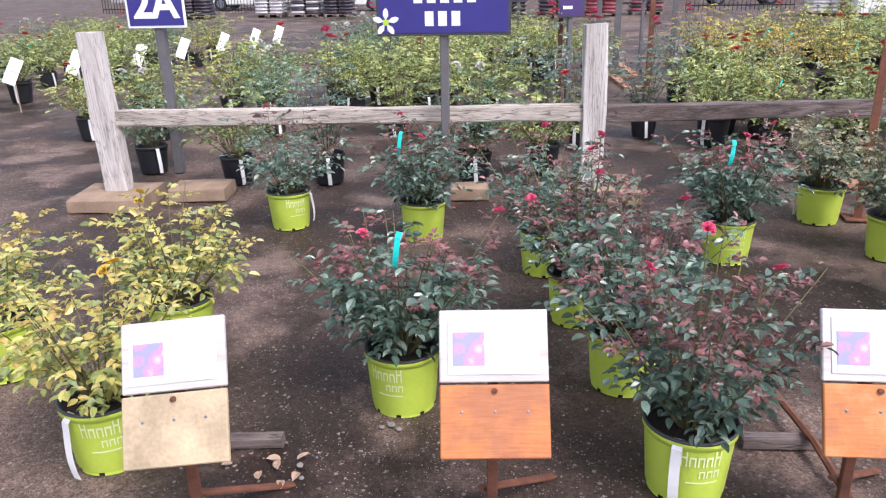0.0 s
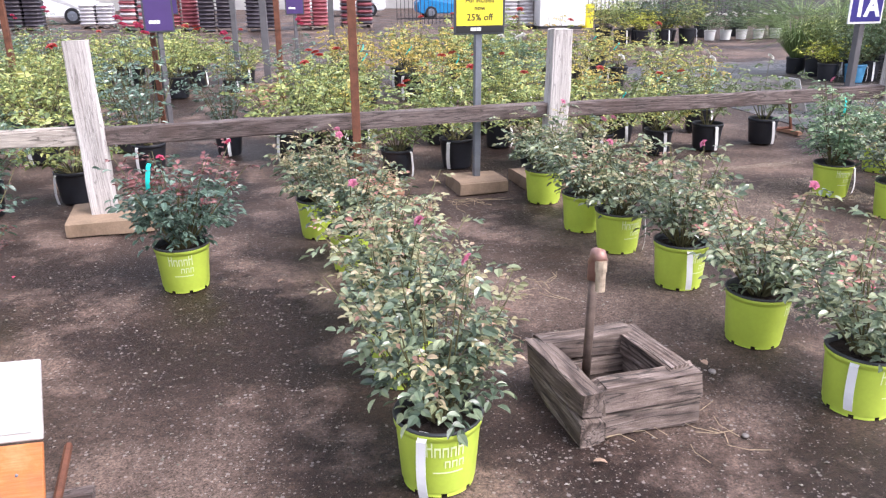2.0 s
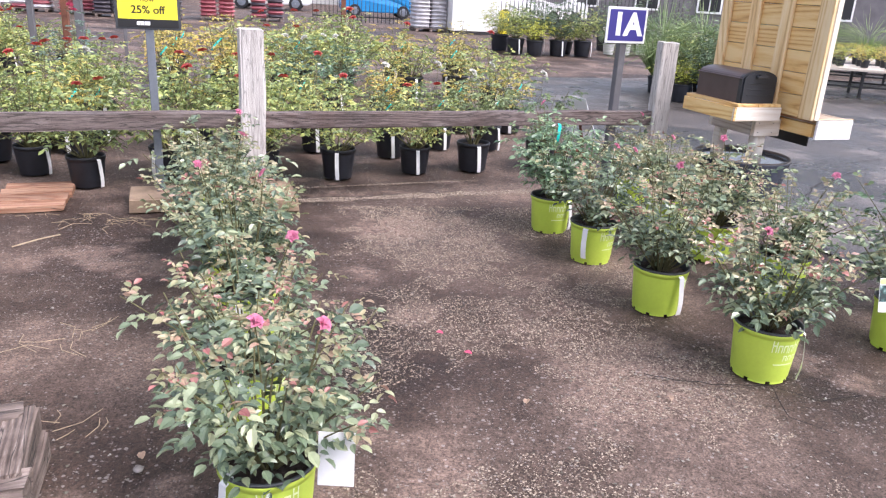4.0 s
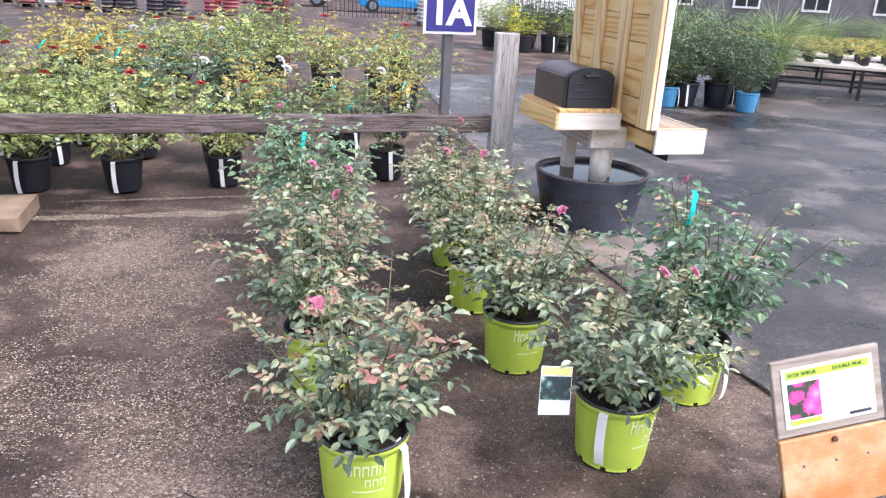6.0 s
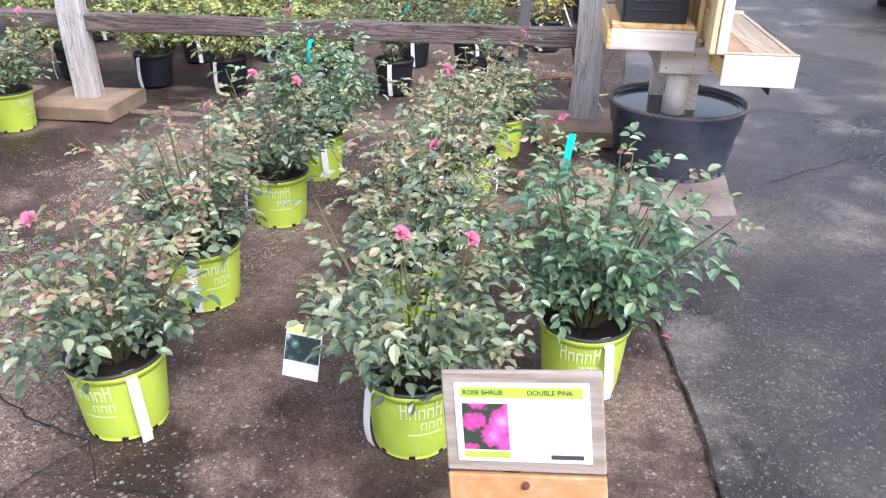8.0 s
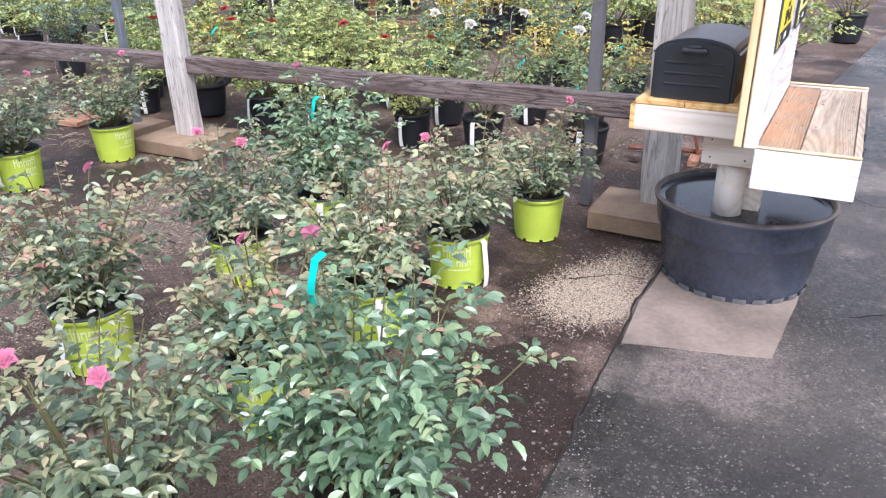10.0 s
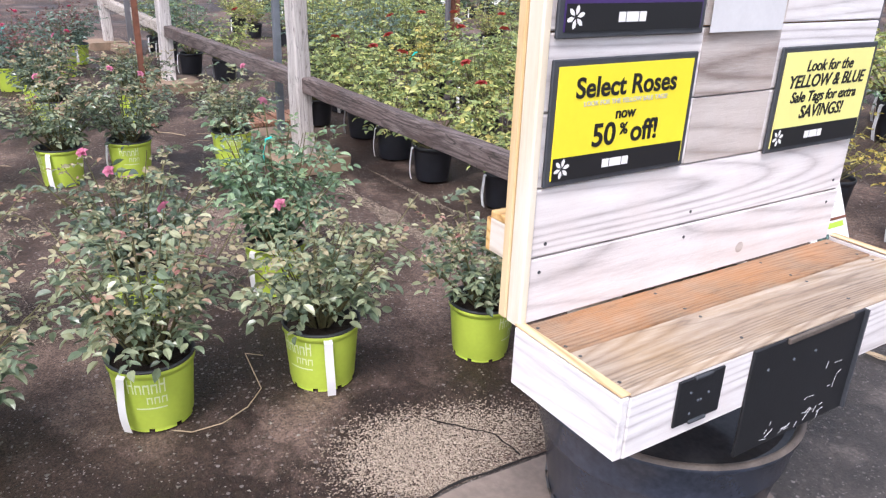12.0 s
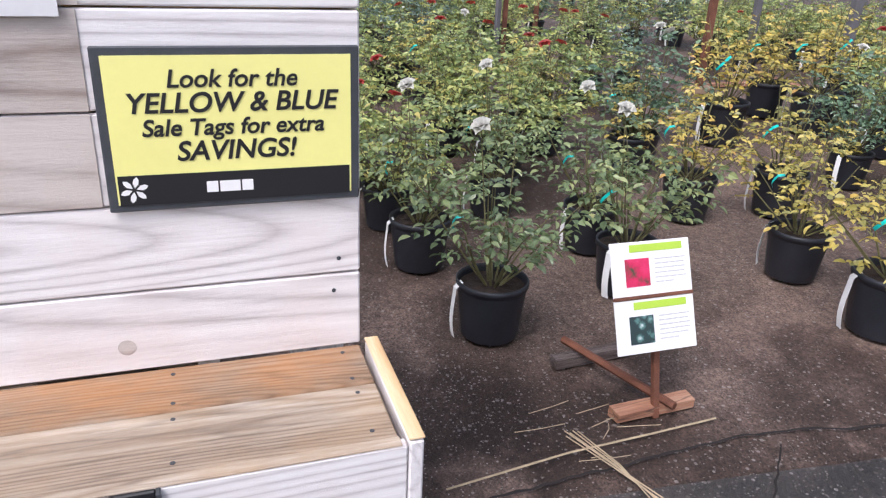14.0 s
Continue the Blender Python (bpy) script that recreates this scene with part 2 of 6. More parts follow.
def stained_ply(name):
    """Plywood with orange stain in cloudy areas and a greyed edge."""
    m, t, b = start(name, 0.45)
    info = t.nodes.new("ShaderNodeObjectInfo")
    add = t.nodes.new("ShaderNodeVectorMath")
    add.operation = "MULTIPLY_ADD"
    t.links.new(info.outputs["Random"], add.inputs[0])
    add.inputs[1].default_value = (9, 7, 3)
    t.links.new(coords(t), add.inputs[2])
    cloud = noise_tex(t, add.outputs[0], 6, 6, 0.65)
    f = maths(t, "ADD", cloud, maths(t, "MULTIPLY", maths(t, "SUBTRACT", info.outputs["Random"], 0.5), 0.2))
    col = ramp(t, f, [(0.3, (0.55, 0.36, 0.2)), (0.42, (0.52, 0.24, 0.09)), (0.55, (0.5, 0.15, 0.025)), (0.7, (0.34, 0.1, 0.03))])
    grain = noise_tex(t, coords(t, (4, 60, 60)), 3, 4, 0.7)
    col = mix(t, 0.16, col, ramp(t, grain, [(0.3, (0.25, 0.12, 0.06)), (0.7, (0.68, 0.48, 0.3))]))
    t.links.new(col, b.inputs["Base Color"])
    bump(t, b, grain, 0.2, 0.003)
    return m


M_PLY = stained_ply("stained_plywood")
M_BLEACHED = wood("bleached_board_frame", [(0.1, (0.36, 0.31, 0.28)), (0.4, (0.52, 0.5, 0.5)), (0.75, (0.62, 0.62, 0.64))], "x", 0.7, 1.0, 0.3, (0.42, 0.33, 0.26))
M_PALE_PLY = plain("bleached_plywood", (0.5, 0.39, 0.25), 0.55, 0, 0.45, 6.0, 0.2)
M_GREYCARD = plain("pale_grey_card", (0.54, 0.585, 0.59), 0.5, 0, 0.15, 14.0, 0)
M_BOARD_EDGE = wood("greyed_board_frame", [(0.1, (0.16, 0.115, 0.085)), (0.45, (0.31, 0.25, 0.205)), (0.8, (0.47, 0.41, 0.36))], "x", 0.75, 1.0, 0.3)
M_RED_PLANK = wood("reddish_plank", [(0.1, (0.16, 0.06, 0.035)), (0.45, (0.36, 0.17, 0.1)), (0.8, (0.5, 0.32, 0.22))], "x", 0.8, 1.0, 0.5, None, 0.6)
M_BLOCK = plain("sandstone_block", (0.27, 0.19, 0.13), 0.85, 0, 0.45, 7.0, 0.5)
M_LIME = plain("lime_green_pot", (0.55, 0.7, 0.09), 0.42, 0, 0.12, 5.0, 0.05)
M_RIM = plain("dark_inner_plastic", (0.05, 0.055, 0.06), 0.5, 0, 0.3, 8.0)
M_BLACKPOT = plain("black_nursery_plastic", (0.018, 0.02, 0.027), 0.45, 0, 0.4, 8.0)
M_BLUEPOT = plain("blue_pot", (0.07, 0.28, 0.5), 0.45, 0, 0.2, 8.0)
M_WHITEPOT = plain("white_pot", (0.75, 0.74, 0.72), 0.5, 0, 0.1, 8.0)
M_PRINT = plain("pale_print", (0.78, 0.86, 0.5), 0.5, 0, 0.1, 30.0, 0)
M_SOIL = plain("potting_soil", (0.035, 0.022, 0.016), 0.95, 0, 0.6, 40.0, 1.0)
M_PAPER = plain("white_card", (0.8, 0.8, 0.8), 0.5, 0, 0.06, 12.0, 0)
M_TEAL = plain("teal_ribbon", (0.0, 0.55, 0.5), 0.4, 0, 0.15, 10.0, 0)
M_STEM = plain("rose_stem", (0.13, 0.12, 0.05), 0.7, 0, 0.4, 30.0)
M_STEEL = plain("galvanised_steel", (0.22, 0.24, 0.28), 0.45, 0.6, 0.25, 10.0)
M_GREYPOST = plain("grey_painted_post", (0.12, 0.115, 0.125), 0.7, 0, 0.3, 6.0, 0.3)
M_RUST = plain("rusty_steel", (0.17, 0.065, 0.038), 0.8, 0.1, 0.5, 14.0, 0.5)
M_COPPER = plain("dull_copper", (0.42, 0.24, 0.2), 0.5, 0.5, 0.3, 20.0)
M_BRASS = plain("chalky_brass", (0.5, 0.4, 0.3), 0.6, 0.3, 0.4, 40.0)
M_PIPE = plain("brown_pipe", (0.16, 0.115, 0.095), 0.7, 0.3, 0.5, 20.0, 0.4)
M_BLACK = plain("black_metal", (0.014, 0.015, 0.018), 0.4, 0, 0.3, 12.0)
M_TUB = plain("charcoal_tub_plastic", (0.052, 0.062, 0.09), 0.24, 0, 0.6, 4.0, 0.15)
M_TUBFOOT = plain("scuffed_tub_edge", (0.16, 0.16, 0.17), 0.6, 0, 0.6, 20.0, 0.2)
M_CRACK = plain("dark_crack_fill", (0.018, 0.014, 0.013), 0.9, 0, 0.4, 20.0)
M_WATER = plain("standing_water", (0.05, 0.05, 0.055), 0.12, 0, 0.5, 5.0, 0.05)
M_WATER.node_tree.nodes["Principled BSDF"].inputs["Specular IOR Level"].default_value = 0.22
M_LIPDIRT = plain("dirt_on_tub_lip", (0.13, 0.105, 0.09), 0.6, 0, 0.6, 12.0, 0.2)
M_MAILBOX = plain("dark_brown_enamel", (0.08, 0.053, 0.053), 0.38, 0, 0.25, 8.0)
M_MAILDOOR = plain("black_plastic", (0.02, 0.022, 0.028), 0.4, 0, 0.3, 10.0)
M_NAVY = plain("navy_sign", (0.035, 0.03, 0.2), 0.4, 0, 0.1, 6.0, 0)
M_PURPLE = plain("purple_sign", (0.06, 0.03, 0.14), 0.4, 0, 0.1, 6.0, 0)
M_WHITE = plain("white_print", (0.82, 0.82, 0.82), 0.45, 0, 0.04, 6.0, 0)
M_YELLOW = plain("yellow_sign", (0.86, 0.73, 0.04), 0.4, 0, 0.05, 6.0, 0)
M_CREAM = plain("pale_yellow_sign", (0.84, 0.8, 0.29), 0.4, 0, 0.05, 6.0, 0)
M_INK = plain("black_ink", (0.012, 0.012, 0.014), 0.45, 0, 0.1, 6.0, 0)
M_FRAME = plain("charcoal_frame", (0.05, 0.055, 0.065), 0.5, 0, 0.3, 20.0)
M_LIMEPRINT = plain("lime_print", (0.42, 0.62, 0.06), 0.5, 0, 0.1, 6.0, 0)
M_GREYPRINT = plain("grey_print", (0.5, 0.5, 0.52), 0.5, 0, 0.1, 6.0, 0)
M_PINKPIC = photo("pink_photo", [(0.3, (0.85, 0.34, 0.56)), (0.55, (0.75, 0.12, 0.4)), (0.8, (0.5, 0.05, 0.25)), (0.92, (0.03, 0.05, 0.03))], 24.0)
# Washed-out pinks: the overexposed look of the picture put into the colour.
M_WASHEDPIC = photo("overexposed_photo", [(0.3, (0.75, 0.48, 0.75)), (0.6, (0.55, 0.24, 0.6)), (0.9, (0.28, 0.28, 0.55))], 24.0)
# Lime band paled the same way, overexposure put into its colour.
M_WASHEDPRINT = plain("overexposed_lime_print", (0.66, 0.76, 0.6), 0.5, 0, 0.1, 6.0, 0)
M_REDPIC = photo("red_photo", [(0.3, (0.8, 0.06, 0.2)), (0.8, (0.55, 0.015, 0.08)), (0.98, (0.05, 0.06, 0.03))], 12.0)
M_DARKPIC = photo("leafy_photo", [(0.3, (0.6, 0.66, 0.66)), (0.5, (0.1, 0.22, 0.2)), (0.75, (0.02, 0.04, 0.04))], 32.0)
M_BROWNLEAF = plain("fallen_leaf", (0.4, 0.28, 0.2), 0.8, 0, 0.5, 30.0)
M_STRAW = plain("dry_straw", (0.42, 0.33, 0.22), 0.85, 0, 0.3, 30.0)

LEAF = {
    "olive": leaf_mat("olive_rose_leaf", [(0.0, (0.06, 0.108, 0.075)), (0.4, (0.19, 0.265, 0.16)), (0.72, (0.41, 0.47, 0.28)), (1.0, (0.64, 0.64, 0.4))], 0.3),
    "green": leaf_mat("fresh_rose_leaf", [(0.0, (0.05, 0.12, 0.07)), (0.5, (0.16, 0.29, 0.17)), (0.85, (0.36, 0.53, 0.29)), (1.0, (0.576, 0.69, 0.48))], 0.28),
    "burgundy": leaf_mat("dark_rose_leaf", [(0.0, (0.041, 0.09, 0.07)), (0.5, (0.109, 0.205, 0.16)), (0.85, (0.243, 0.371, 0.3)), (1.0, (0.435, 0.48, 0.39))], 0.28),
    "yellow": leaf_mat("yellowing_rose_leaf", [(0.0, (0.141, 0.205, 0.064)), (0.4, (0.384, 0.448, 0.128)), (0.75, (0.704, 0.64, 0.166)), (1.0, (0.72, 0.461, 0.115))]),
    "field": leaf_mat("field_leaf", [(0.0, (0.12, 0.185, 0.06)), (0.35, (0.29, 0.39, 0.115)), (0.7, (0.54, 0.58, 0.165)), (1.0, (0.74, 0.58, 0.16))]),
    "loose": leaf_mat("loose_rose_leaf", [(0.0, (0.09, 0.15, 0.06)), (0.5, (0.22, 0.31, 0.12)), (0.85, (0.4, 0.45, 0.17)), (1.0, (0.55, 0.48, 0.18))]),
    "autumn": leaf_mat("autumn_leaf", [(0.0, (0.282, 0.282, 0.077)), (0.4, (0.64, 0.538, 0.115)), (0.75, (0.72, 0.538, 0.09)), (1.0, (0.72, 0.333, 0.102))]),
    "shrub": leaf_mat("dark_shrub_leaf", [(0.0, (0.038, 0.083, 0.044)), (0.6, (0.109, 0.192, 0.09)), (1.0, (0.256, 0.358, 0.154))]),
    "gold": leaf_mat("golden_shrub_leaf", [(0.0, (0.307, 0.384, 0.038)), (0.6, (0.704, 0.72, 0.064)), (1.0, (0.72, 0.72, 0.128))]),
    "grass": leaf_mat("ornamental_grass_blade", [(0.0, (0.115, 0.192, 0.064)), (0.6, (0.32, 0.461, 0.166)), (1.0, (0.64, 0.666, 0.333))]),
}
TIP = {
    "olive": leaf_mat("tan_new_growth", [(0.0, (0.18, 0.228, 0.108)), (0.35, (0.396, 0.384, 0.204)), (0.68, (0.53, 0.43, 0.27)), (0.86, (0.42, 0.17, 0.15)), (1.0, (0.5, 0.13, 0.14))]),
    "green": leaf_mat("reddish_new_growth", [(0.0, (0.144, 0.264, 0.12)), (0.6, (0.336, 0.432, 0.204)), (1.0, (0.48, 0.156, 0.132))]),
    "burgundy": leaf_mat("burgundy_new_growth", [(0.0, (0.096, 0.041, 0.046)), (0.5, (0.228, 0.054, 0.072)), (0.8, (0.36, 0.102, 0.12)), (1.0, (0.264, 0.24, 0.168))]),
    "yellow": leaf_mat("golden_new_growth", [(0.0, (0.432, 0.408, 0.12)), (0.5, (0.72, 0.6, 0.144)), (1.0, (0.672, 0.324, 0.12))]),
}
M_SAND = leaf_mat("sand_grain", [(0.0, (0.22, 0.16, 0.125)), (0.5, (0.43, 0.33, 0.26)), (1.0, (0.64, 0.54, 0.45))], 0.8, 0.0)
M_GRAVEL = leaf_mat("stone_chip", [(0.0, (0.09, 0.075, 0.065)), (0.5, (0.24, 0.21, 0.19)), (1.0, (0.58, 0.55, 0.52))], 0.8, 0.0)
FLOWER = {k: leaf_mat(k + "_petal", [(0.0, tuple(c * 0.78 for c in v)), (1.0, v)], 0.5, 0.3) for k, v in
          {"pink": (0.92, 0.27, 0.48), "hotpink": (0.92, 0.05, 0.22), "red": (0.6, 0.008, 0.02), "golden": (0.85, 0.55, 0.02), "white": (0.85, 0.83, 0.78)}.items()}


# ---- mesh helpers ----
def thing(name, m, label, category, group=""):
    ob = new(name)
    ob.empty_display_size = 0.05
    ob.matrix_basis = m
    return tagged(ob, label, category, group)


def part(name, shape, material, parent, label="", m=None, smooth=False):
    """Links a bmesh (or a mesh) as one object under a thing or a part."""
    if isinstance(shape, bmesh.types.BMesh):
        me = bpy.data.meshes.new(name)
        shape.normal_update()
        shape.to_mesh(me)
        shape.free()
    else:
        me = shape
    if material and not me.materials:
        me.materials.append(material)
    if smooth:
        for p in me.polygons:
            p.use_smooth = True
    ob = new(name, me)
    ob.parent = parent
    if m is not None:
        ob.matrix_basis = m
    return tagged(ob, label)


def setting(name, shape, material, label, category, m=None):
    ob = part(name, shape, material, None, label, m)
    return tagged(ob, label, category, kind="structure")


def box(sx, sy, sz, x=0, y=0, z=0, bevel=0.004, rot=None):
    """A bevelled block about a centre."""
    bm = bmesh.new()
    m = Matrix.Translation((x, y, z)) @ (rot or Matrix()) @ Matrix.Diagonal((sx, sy, sz, 1))
    bmesh.ops.create_cube(bm, size=1, matrix=m)
    if bevel:
        bmesh.ops.bevel(bm, geom=bm.edges[:], offset=min(bevel, sx / 3, sy / 3, sz / 3), segments=1, affect="EDGES")
    return bm


def join(*bms):
    """Moves the geometry of several bmeshes into the first."""
    first = bms[0]
    for other in bms[1:]:
        me = bpy.data.meshes.new("joined")
        other.to_mesh(me)
        other.free()
        first.from_mesh(me)
        bpy.data.meshes.remove(me)
    return first


def lathe(profile, n=32, close=False):
    """A turned shape from (radius, height) pairs."""
    bm = bmesh.new()
    rings = []
    for r, z in profile:
        rings.append([bm.verts.new((r * math.cos(2 * math.pi * i / n), r * math.sin(2 * math.pi * i / n), z)) for i in range(n)])
    for a, b in zip(rings, rings[1:]):
        for i in range(n):
            bm.faces.new((a[i], a[(i + 1) % n], b[(i + 1) % n], b[i]))
    if close:
        bm.faces.new(rings[0][::-1])
        bm.faces.new(rings[-1])
    return bm


def tube(points, radius, n=8, taper=1.0):
    """A round bar along points."""
    bm = bmesh.new()
    rings = []
    pts = [Vector(p) for p in points]
    for k, p in enumerate(pts):
        d = (pts[min(k + 1, len(pts) - 1)] - pts[max(k - 1, 0)]).normalized()
        side = d.cross(Vector((0.3, 0.2, 1)) if abs(d.z) < 0.9 else Vector((1, 0.1, 0))).normalized()
        up = side.cross(d)
        r = radius * (1 + (taper - 1) * k / max(1, len(pts) - 1))
        rings.append([bm.verts.new(p + r * (math.cos(2 * math.pi * i / n) * side + math.sin(2 * math.pi * i / n) * up)) for i in range(n)])
    for a, b in zip(rings, rings[1:]):
        for i in range(n):
            bm.faces.new((a[i], a[(i + 1) % n], b[(i + 1) % n], b[i]))
    bm.faces.new(rings[0][::-1])
    bm.faces.new(rings[-1])
    bmesh.ops.recalc_face_normals(bm, faces=bm.faces[:])
    return bm


def rough_beam(length, w, h, seed, amount=0.008, sections=26, taper=1.0, axis="x"):
    """A weathered beam from 0 to length along an axis: split corners, dents and hollow ends."""
    bm = bmesh.new()
    prof = []
    for sx, sy in ((1, 1), (-1, 1), (-1, -1), (1, -1)):
        for k in range(4):
            a = math.atan2(sy, sx) - math.pi / 4 + (k + 0.5) * math.pi / 8
            prof.append((sx * (0.5 - 0.13) + 0.13 * math.cos(a), sy * (0.5 - 0.13) + 0.13 * math.sin(a)))
    rings = []
    for k in range(sections + 1):
        u = k / sections
        f = 1 + (taper - 1) * u
        ring = []
        for i, (a, b) in enumerate(prof):
            lump = noise.noise((u * length * 3.0, a * 2 + seed * 3.1, b * 2 + seed))
            split = noise.noise((u * length * 0.7 + seed, i * 1.7, seed * 5.3))
            s = f + (lump * amount + split * amount * 0.9) / min(w, h)
            along = u * length
            if k in (0, sections):
                along += (noise.noise((a * 5, b * 5, seed + k))) * amount * 1.2
            p = (along, a * w * s, b * h * s) if axis == "x" else (a * w * s, b * h * s, along)
            ring.append(bm.verts.new(p))
        rings.append(ring)
    n = len(prof)
    for a, b in zip(rings, rings[1:]):
        for i in range(n):
            bm.faces.new((a[i], a[(i + 1) % n], b[(i + 1) % n], b[i]))
    bm.faces.new(rings[0][::-1])
    bm.faces.new(rings[-1])
    bmesh.ops.recalc_face_normals(bm, faces=bm.faces[:])
    return bm


def lettering(text, size, material, parent, x, y, m, name="lettering", bold=0.0, align="CENTER", shear=0.0):
    """Raised words set in the built-in font, in the x-y plane of m."""
    cu = bpy.data.curves.new(name, "FONT")
    cu.body, cu.size, cu.align_x, cu.align_y, cu.offset, cu.extrude, cu.shear = text, size, align, "CENTER", bold, 0.0006, shear
    ob = bpy.data.objects.new(name, cu)
    scene.collection.objects.link(ob)
    bpy.context.view_layer.update()
    me = bpy.data.meshes.new_from_object(ob.evaluated_get(bpy.context.evaluated_depsgraph_get()))
    bpy.data.objects.remove(ob)
    me.materials.clear()
    return part(name, me, material, parent, m=m @ Matrix.Translation((x, y, 0)))


def flat(sx, sy, x=0, y=0, z=0, thick=0.0016):
    return box(sx, sy, thick, x, y, z, 0)


def bars(rows, width, height, x, y, rng, gap=0.4):
    """Rows of plain bars in place of small print."""
    bm = None
    step = height / rows
    for r in range(rows):
        left = 0.0
        while left < width * 0.93:
            w = min(rng.uniform(0.1, 0.3) * width, width - left)
            b = flat(w * 0.9, step * (1 - gap), x + left + w / 2, y - step * (r + 0.5), 0, 0.0008)
            bm = b if bm is None else join(bm, b)
            left += w
            if r == rows - 1 and left > width * 0.5:
                break
    return bm


# ---- plants ----
def leaflet_shape(length, width, fold):
    """An oval leaflet: a drooping midrib and a raised edge on both sides."""
    edge = ((0.2, 0.34, 0.8), (0.5, 0.45, 1.0), (0.82, 0.25, 0.4))
    rib = [(0, 0, 0), (0.52 * length, 0, 0), (length, 0, -fold * 0.9)]
    return np.array(rib + [(u * length, sign * w * width, h * fold) for sign in (1, -1) for u, w, h in edge])


def leaves_mesh(name, leaves):
    """One mesh of many small folded leaves. leaves: place, direction, normal, length, width."""
    verts, faces = [], []
    for place, way, up, length, width in leaves:
        x = np.array(way) / (np.linalg.norm(way) + 1e-9)
        up = np.array(up)
        y = np.cross(up, x)
        y /= np.linalg.norm(y) + 1e-9
        z = np.cross(x, y)
        k = len(verts)
        verts.extend((np.array(place) + leaflet_shape(length, width, width * 0.22) @ np.array((x, y, z))).tolist())
        faces.extend(((k, k + 1, k + 4, k + 3), (k + 1, k + 2, k + 5, k + 4), (k, k + 6, k + 7, k + 1), (k + 1, k + 7, k + 8, k + 2)))
    me = bpy.data.meshes.new(name)
    me.from_pydata(verts, [], faces)
    return me


def compound(leaves, rng, place, way, size, count=5):
    """A rose leaf: paired leaflets and one at the tip, on a drooping stalk."""
    way = np.array(way) / np.linalg.norm(way)
    side = np.cross(way, (0, 0, 1))
    side /= np.linalg.norm(side) + 1e-9
    up = np.cross(side, way) + rng.normal(0, 0.3, 3)
    for k in range(count):
        if k == count - 1:
            at, d, s = place + way * size * 2.0, way + rng.normal(0, 0.15, 3), size * 1.05
        else:
            at = place + way * size * (0.7 + 0.75 * (k // 2))
            d, s = way * 0.55 + side * (1 if k % 2 else -1) + rng.normal(0, 0.18, 3), size * rng.uniform(0.75, 1.0)
        at = at - np.array((0, 0, 0.12 * size * k))
        leaves.append((at, d - np.array((0, 0, 0.25)), up + rng.normal(0, 0.25, 3), s, s * rng.uniform(0.54, 0.7)))


def rose_foliage(rng, height, spread, canes, per_cane, size, tips=0.3, low=0.12):
    """Canes, green leaves and young growth of a rose bush whose base is at the origin."""
    stems, leaves, young, ends = None, [], [], []
    for c in range(canes):
        a = 2 * math.pi * (c + rng.uniform(-0.35, 0.35)) / canes
        reach = spread * rng.uniform(0.12, 1.0) ** 0.6
        h = height * rng.uniform(0.7, 1.1) * (1.0 - 0.42 * (reach / spread) ** 2)
        if c % 8 == 3:
            reach, h = spread * rng.uniform(1.15, 1.4), height * rng.uniform(0.55, 0.85)
        bend = rng.normal(0, 0.04, 2)
        pts = []
        for k in range(7):
            u = k / 6
            r = reach * u ** 0.85
            pts.append(np.array((math.cos(a) * (0.02 + r) + bend[0] * u * u, math.sin(a) * (0.02 + r) + bend[1] * u * u, h * (u ** 0.9))))
        b = tube(pts, 0.0045, 5, 0.35)
        stems = b if stems is None else join(stems, b)
        ends.append(pts[-1])
        for k in range(per_cane):
            u = low + (1 - low) * ((k + rng.uniform(0, 1)) / per_cane)
            i = min(5, int(u * 6))
            p = pts[i] + (pts[i + 1] - pts[i]) * (u * 6 - i)
            b2 = rng.uniform(0, 2 * math.pi)
            if p[2] < 0.13 and rng.uniform() < 0.75:
                continue
            out = np.array((math.cos(a), math.sin(a), 0)) * 0.5
            way = out + np.array((math.cos(b2), math.sin(b2), rng.uniform(-0.25, 0.55)))
            if u > 1 - tips and rng.uniform() < 0.75:
                compound(young, rng, p, way + np.array((0, 0, 0.4)), size * rng.uniform(0.55, 0.85), 5)
            else:
                compound(leaves, rng, p + way * rng.uniform(0, 0.03), way, size * rng.uniform(0.75, 1.1), 5)
    return stems, leaves, young, ends


def blossom(rng, size):
    """An open rose: three whorls of cupped petals."""
    leaves = []
    for ring, (n, tilt, s) in enumerate(((5, 0.35, 1.0), (5, 0.8, 0.85), (4, 1.5, 0.6))):
        for k in range(n):
            a = 2 * math.pi * (k + 0.4 * ring) / n + rng.uniform(-0.2, 0.2)
            leaves.append((np.array((0, 0, ring * size * 0.06)), np.array((math.cos(a), math.sin(a), tilt)), np.array((-math.cos(a) * tilt, -math.sin(a) * tilt, 1)), size * s, size * s * 1.15))
    return leaves_mesh("flower", leaves)


_rng = np.random.default_rng(5)
BLOSSOMS = {k: [blossom(_rng, 0.025) for _ in range(2)] for k in FLOWER}


def pot_shell(top, base, height, scallops=True, n=40):
    """A thick-walled nursery pot with a rolled rim and notched feet."""
    bm = lathe([(base * 0.97, 0.012), (base, 0.02), (top * 0.955, height * 0.86), (top * 0.965, height * 0.9), (top, height * 0.905), (top * 1.005, height), (top * 0.965, height + 0.003),
                (top * 0.94, height * 0.96), (top * 0.92, height * 0.8)], n)
    if scallops:
        feet = lathe([(base * 0.965, 0.0), (base * 0.965, 0.021)], n)
        drop = [f for k, f in enumerate(feet.faces[:]) if k % 5 == 0]
        bmesh.ops.delete(feet, geom=drop, context="FACES")
        join(bm, feet)
    return bm


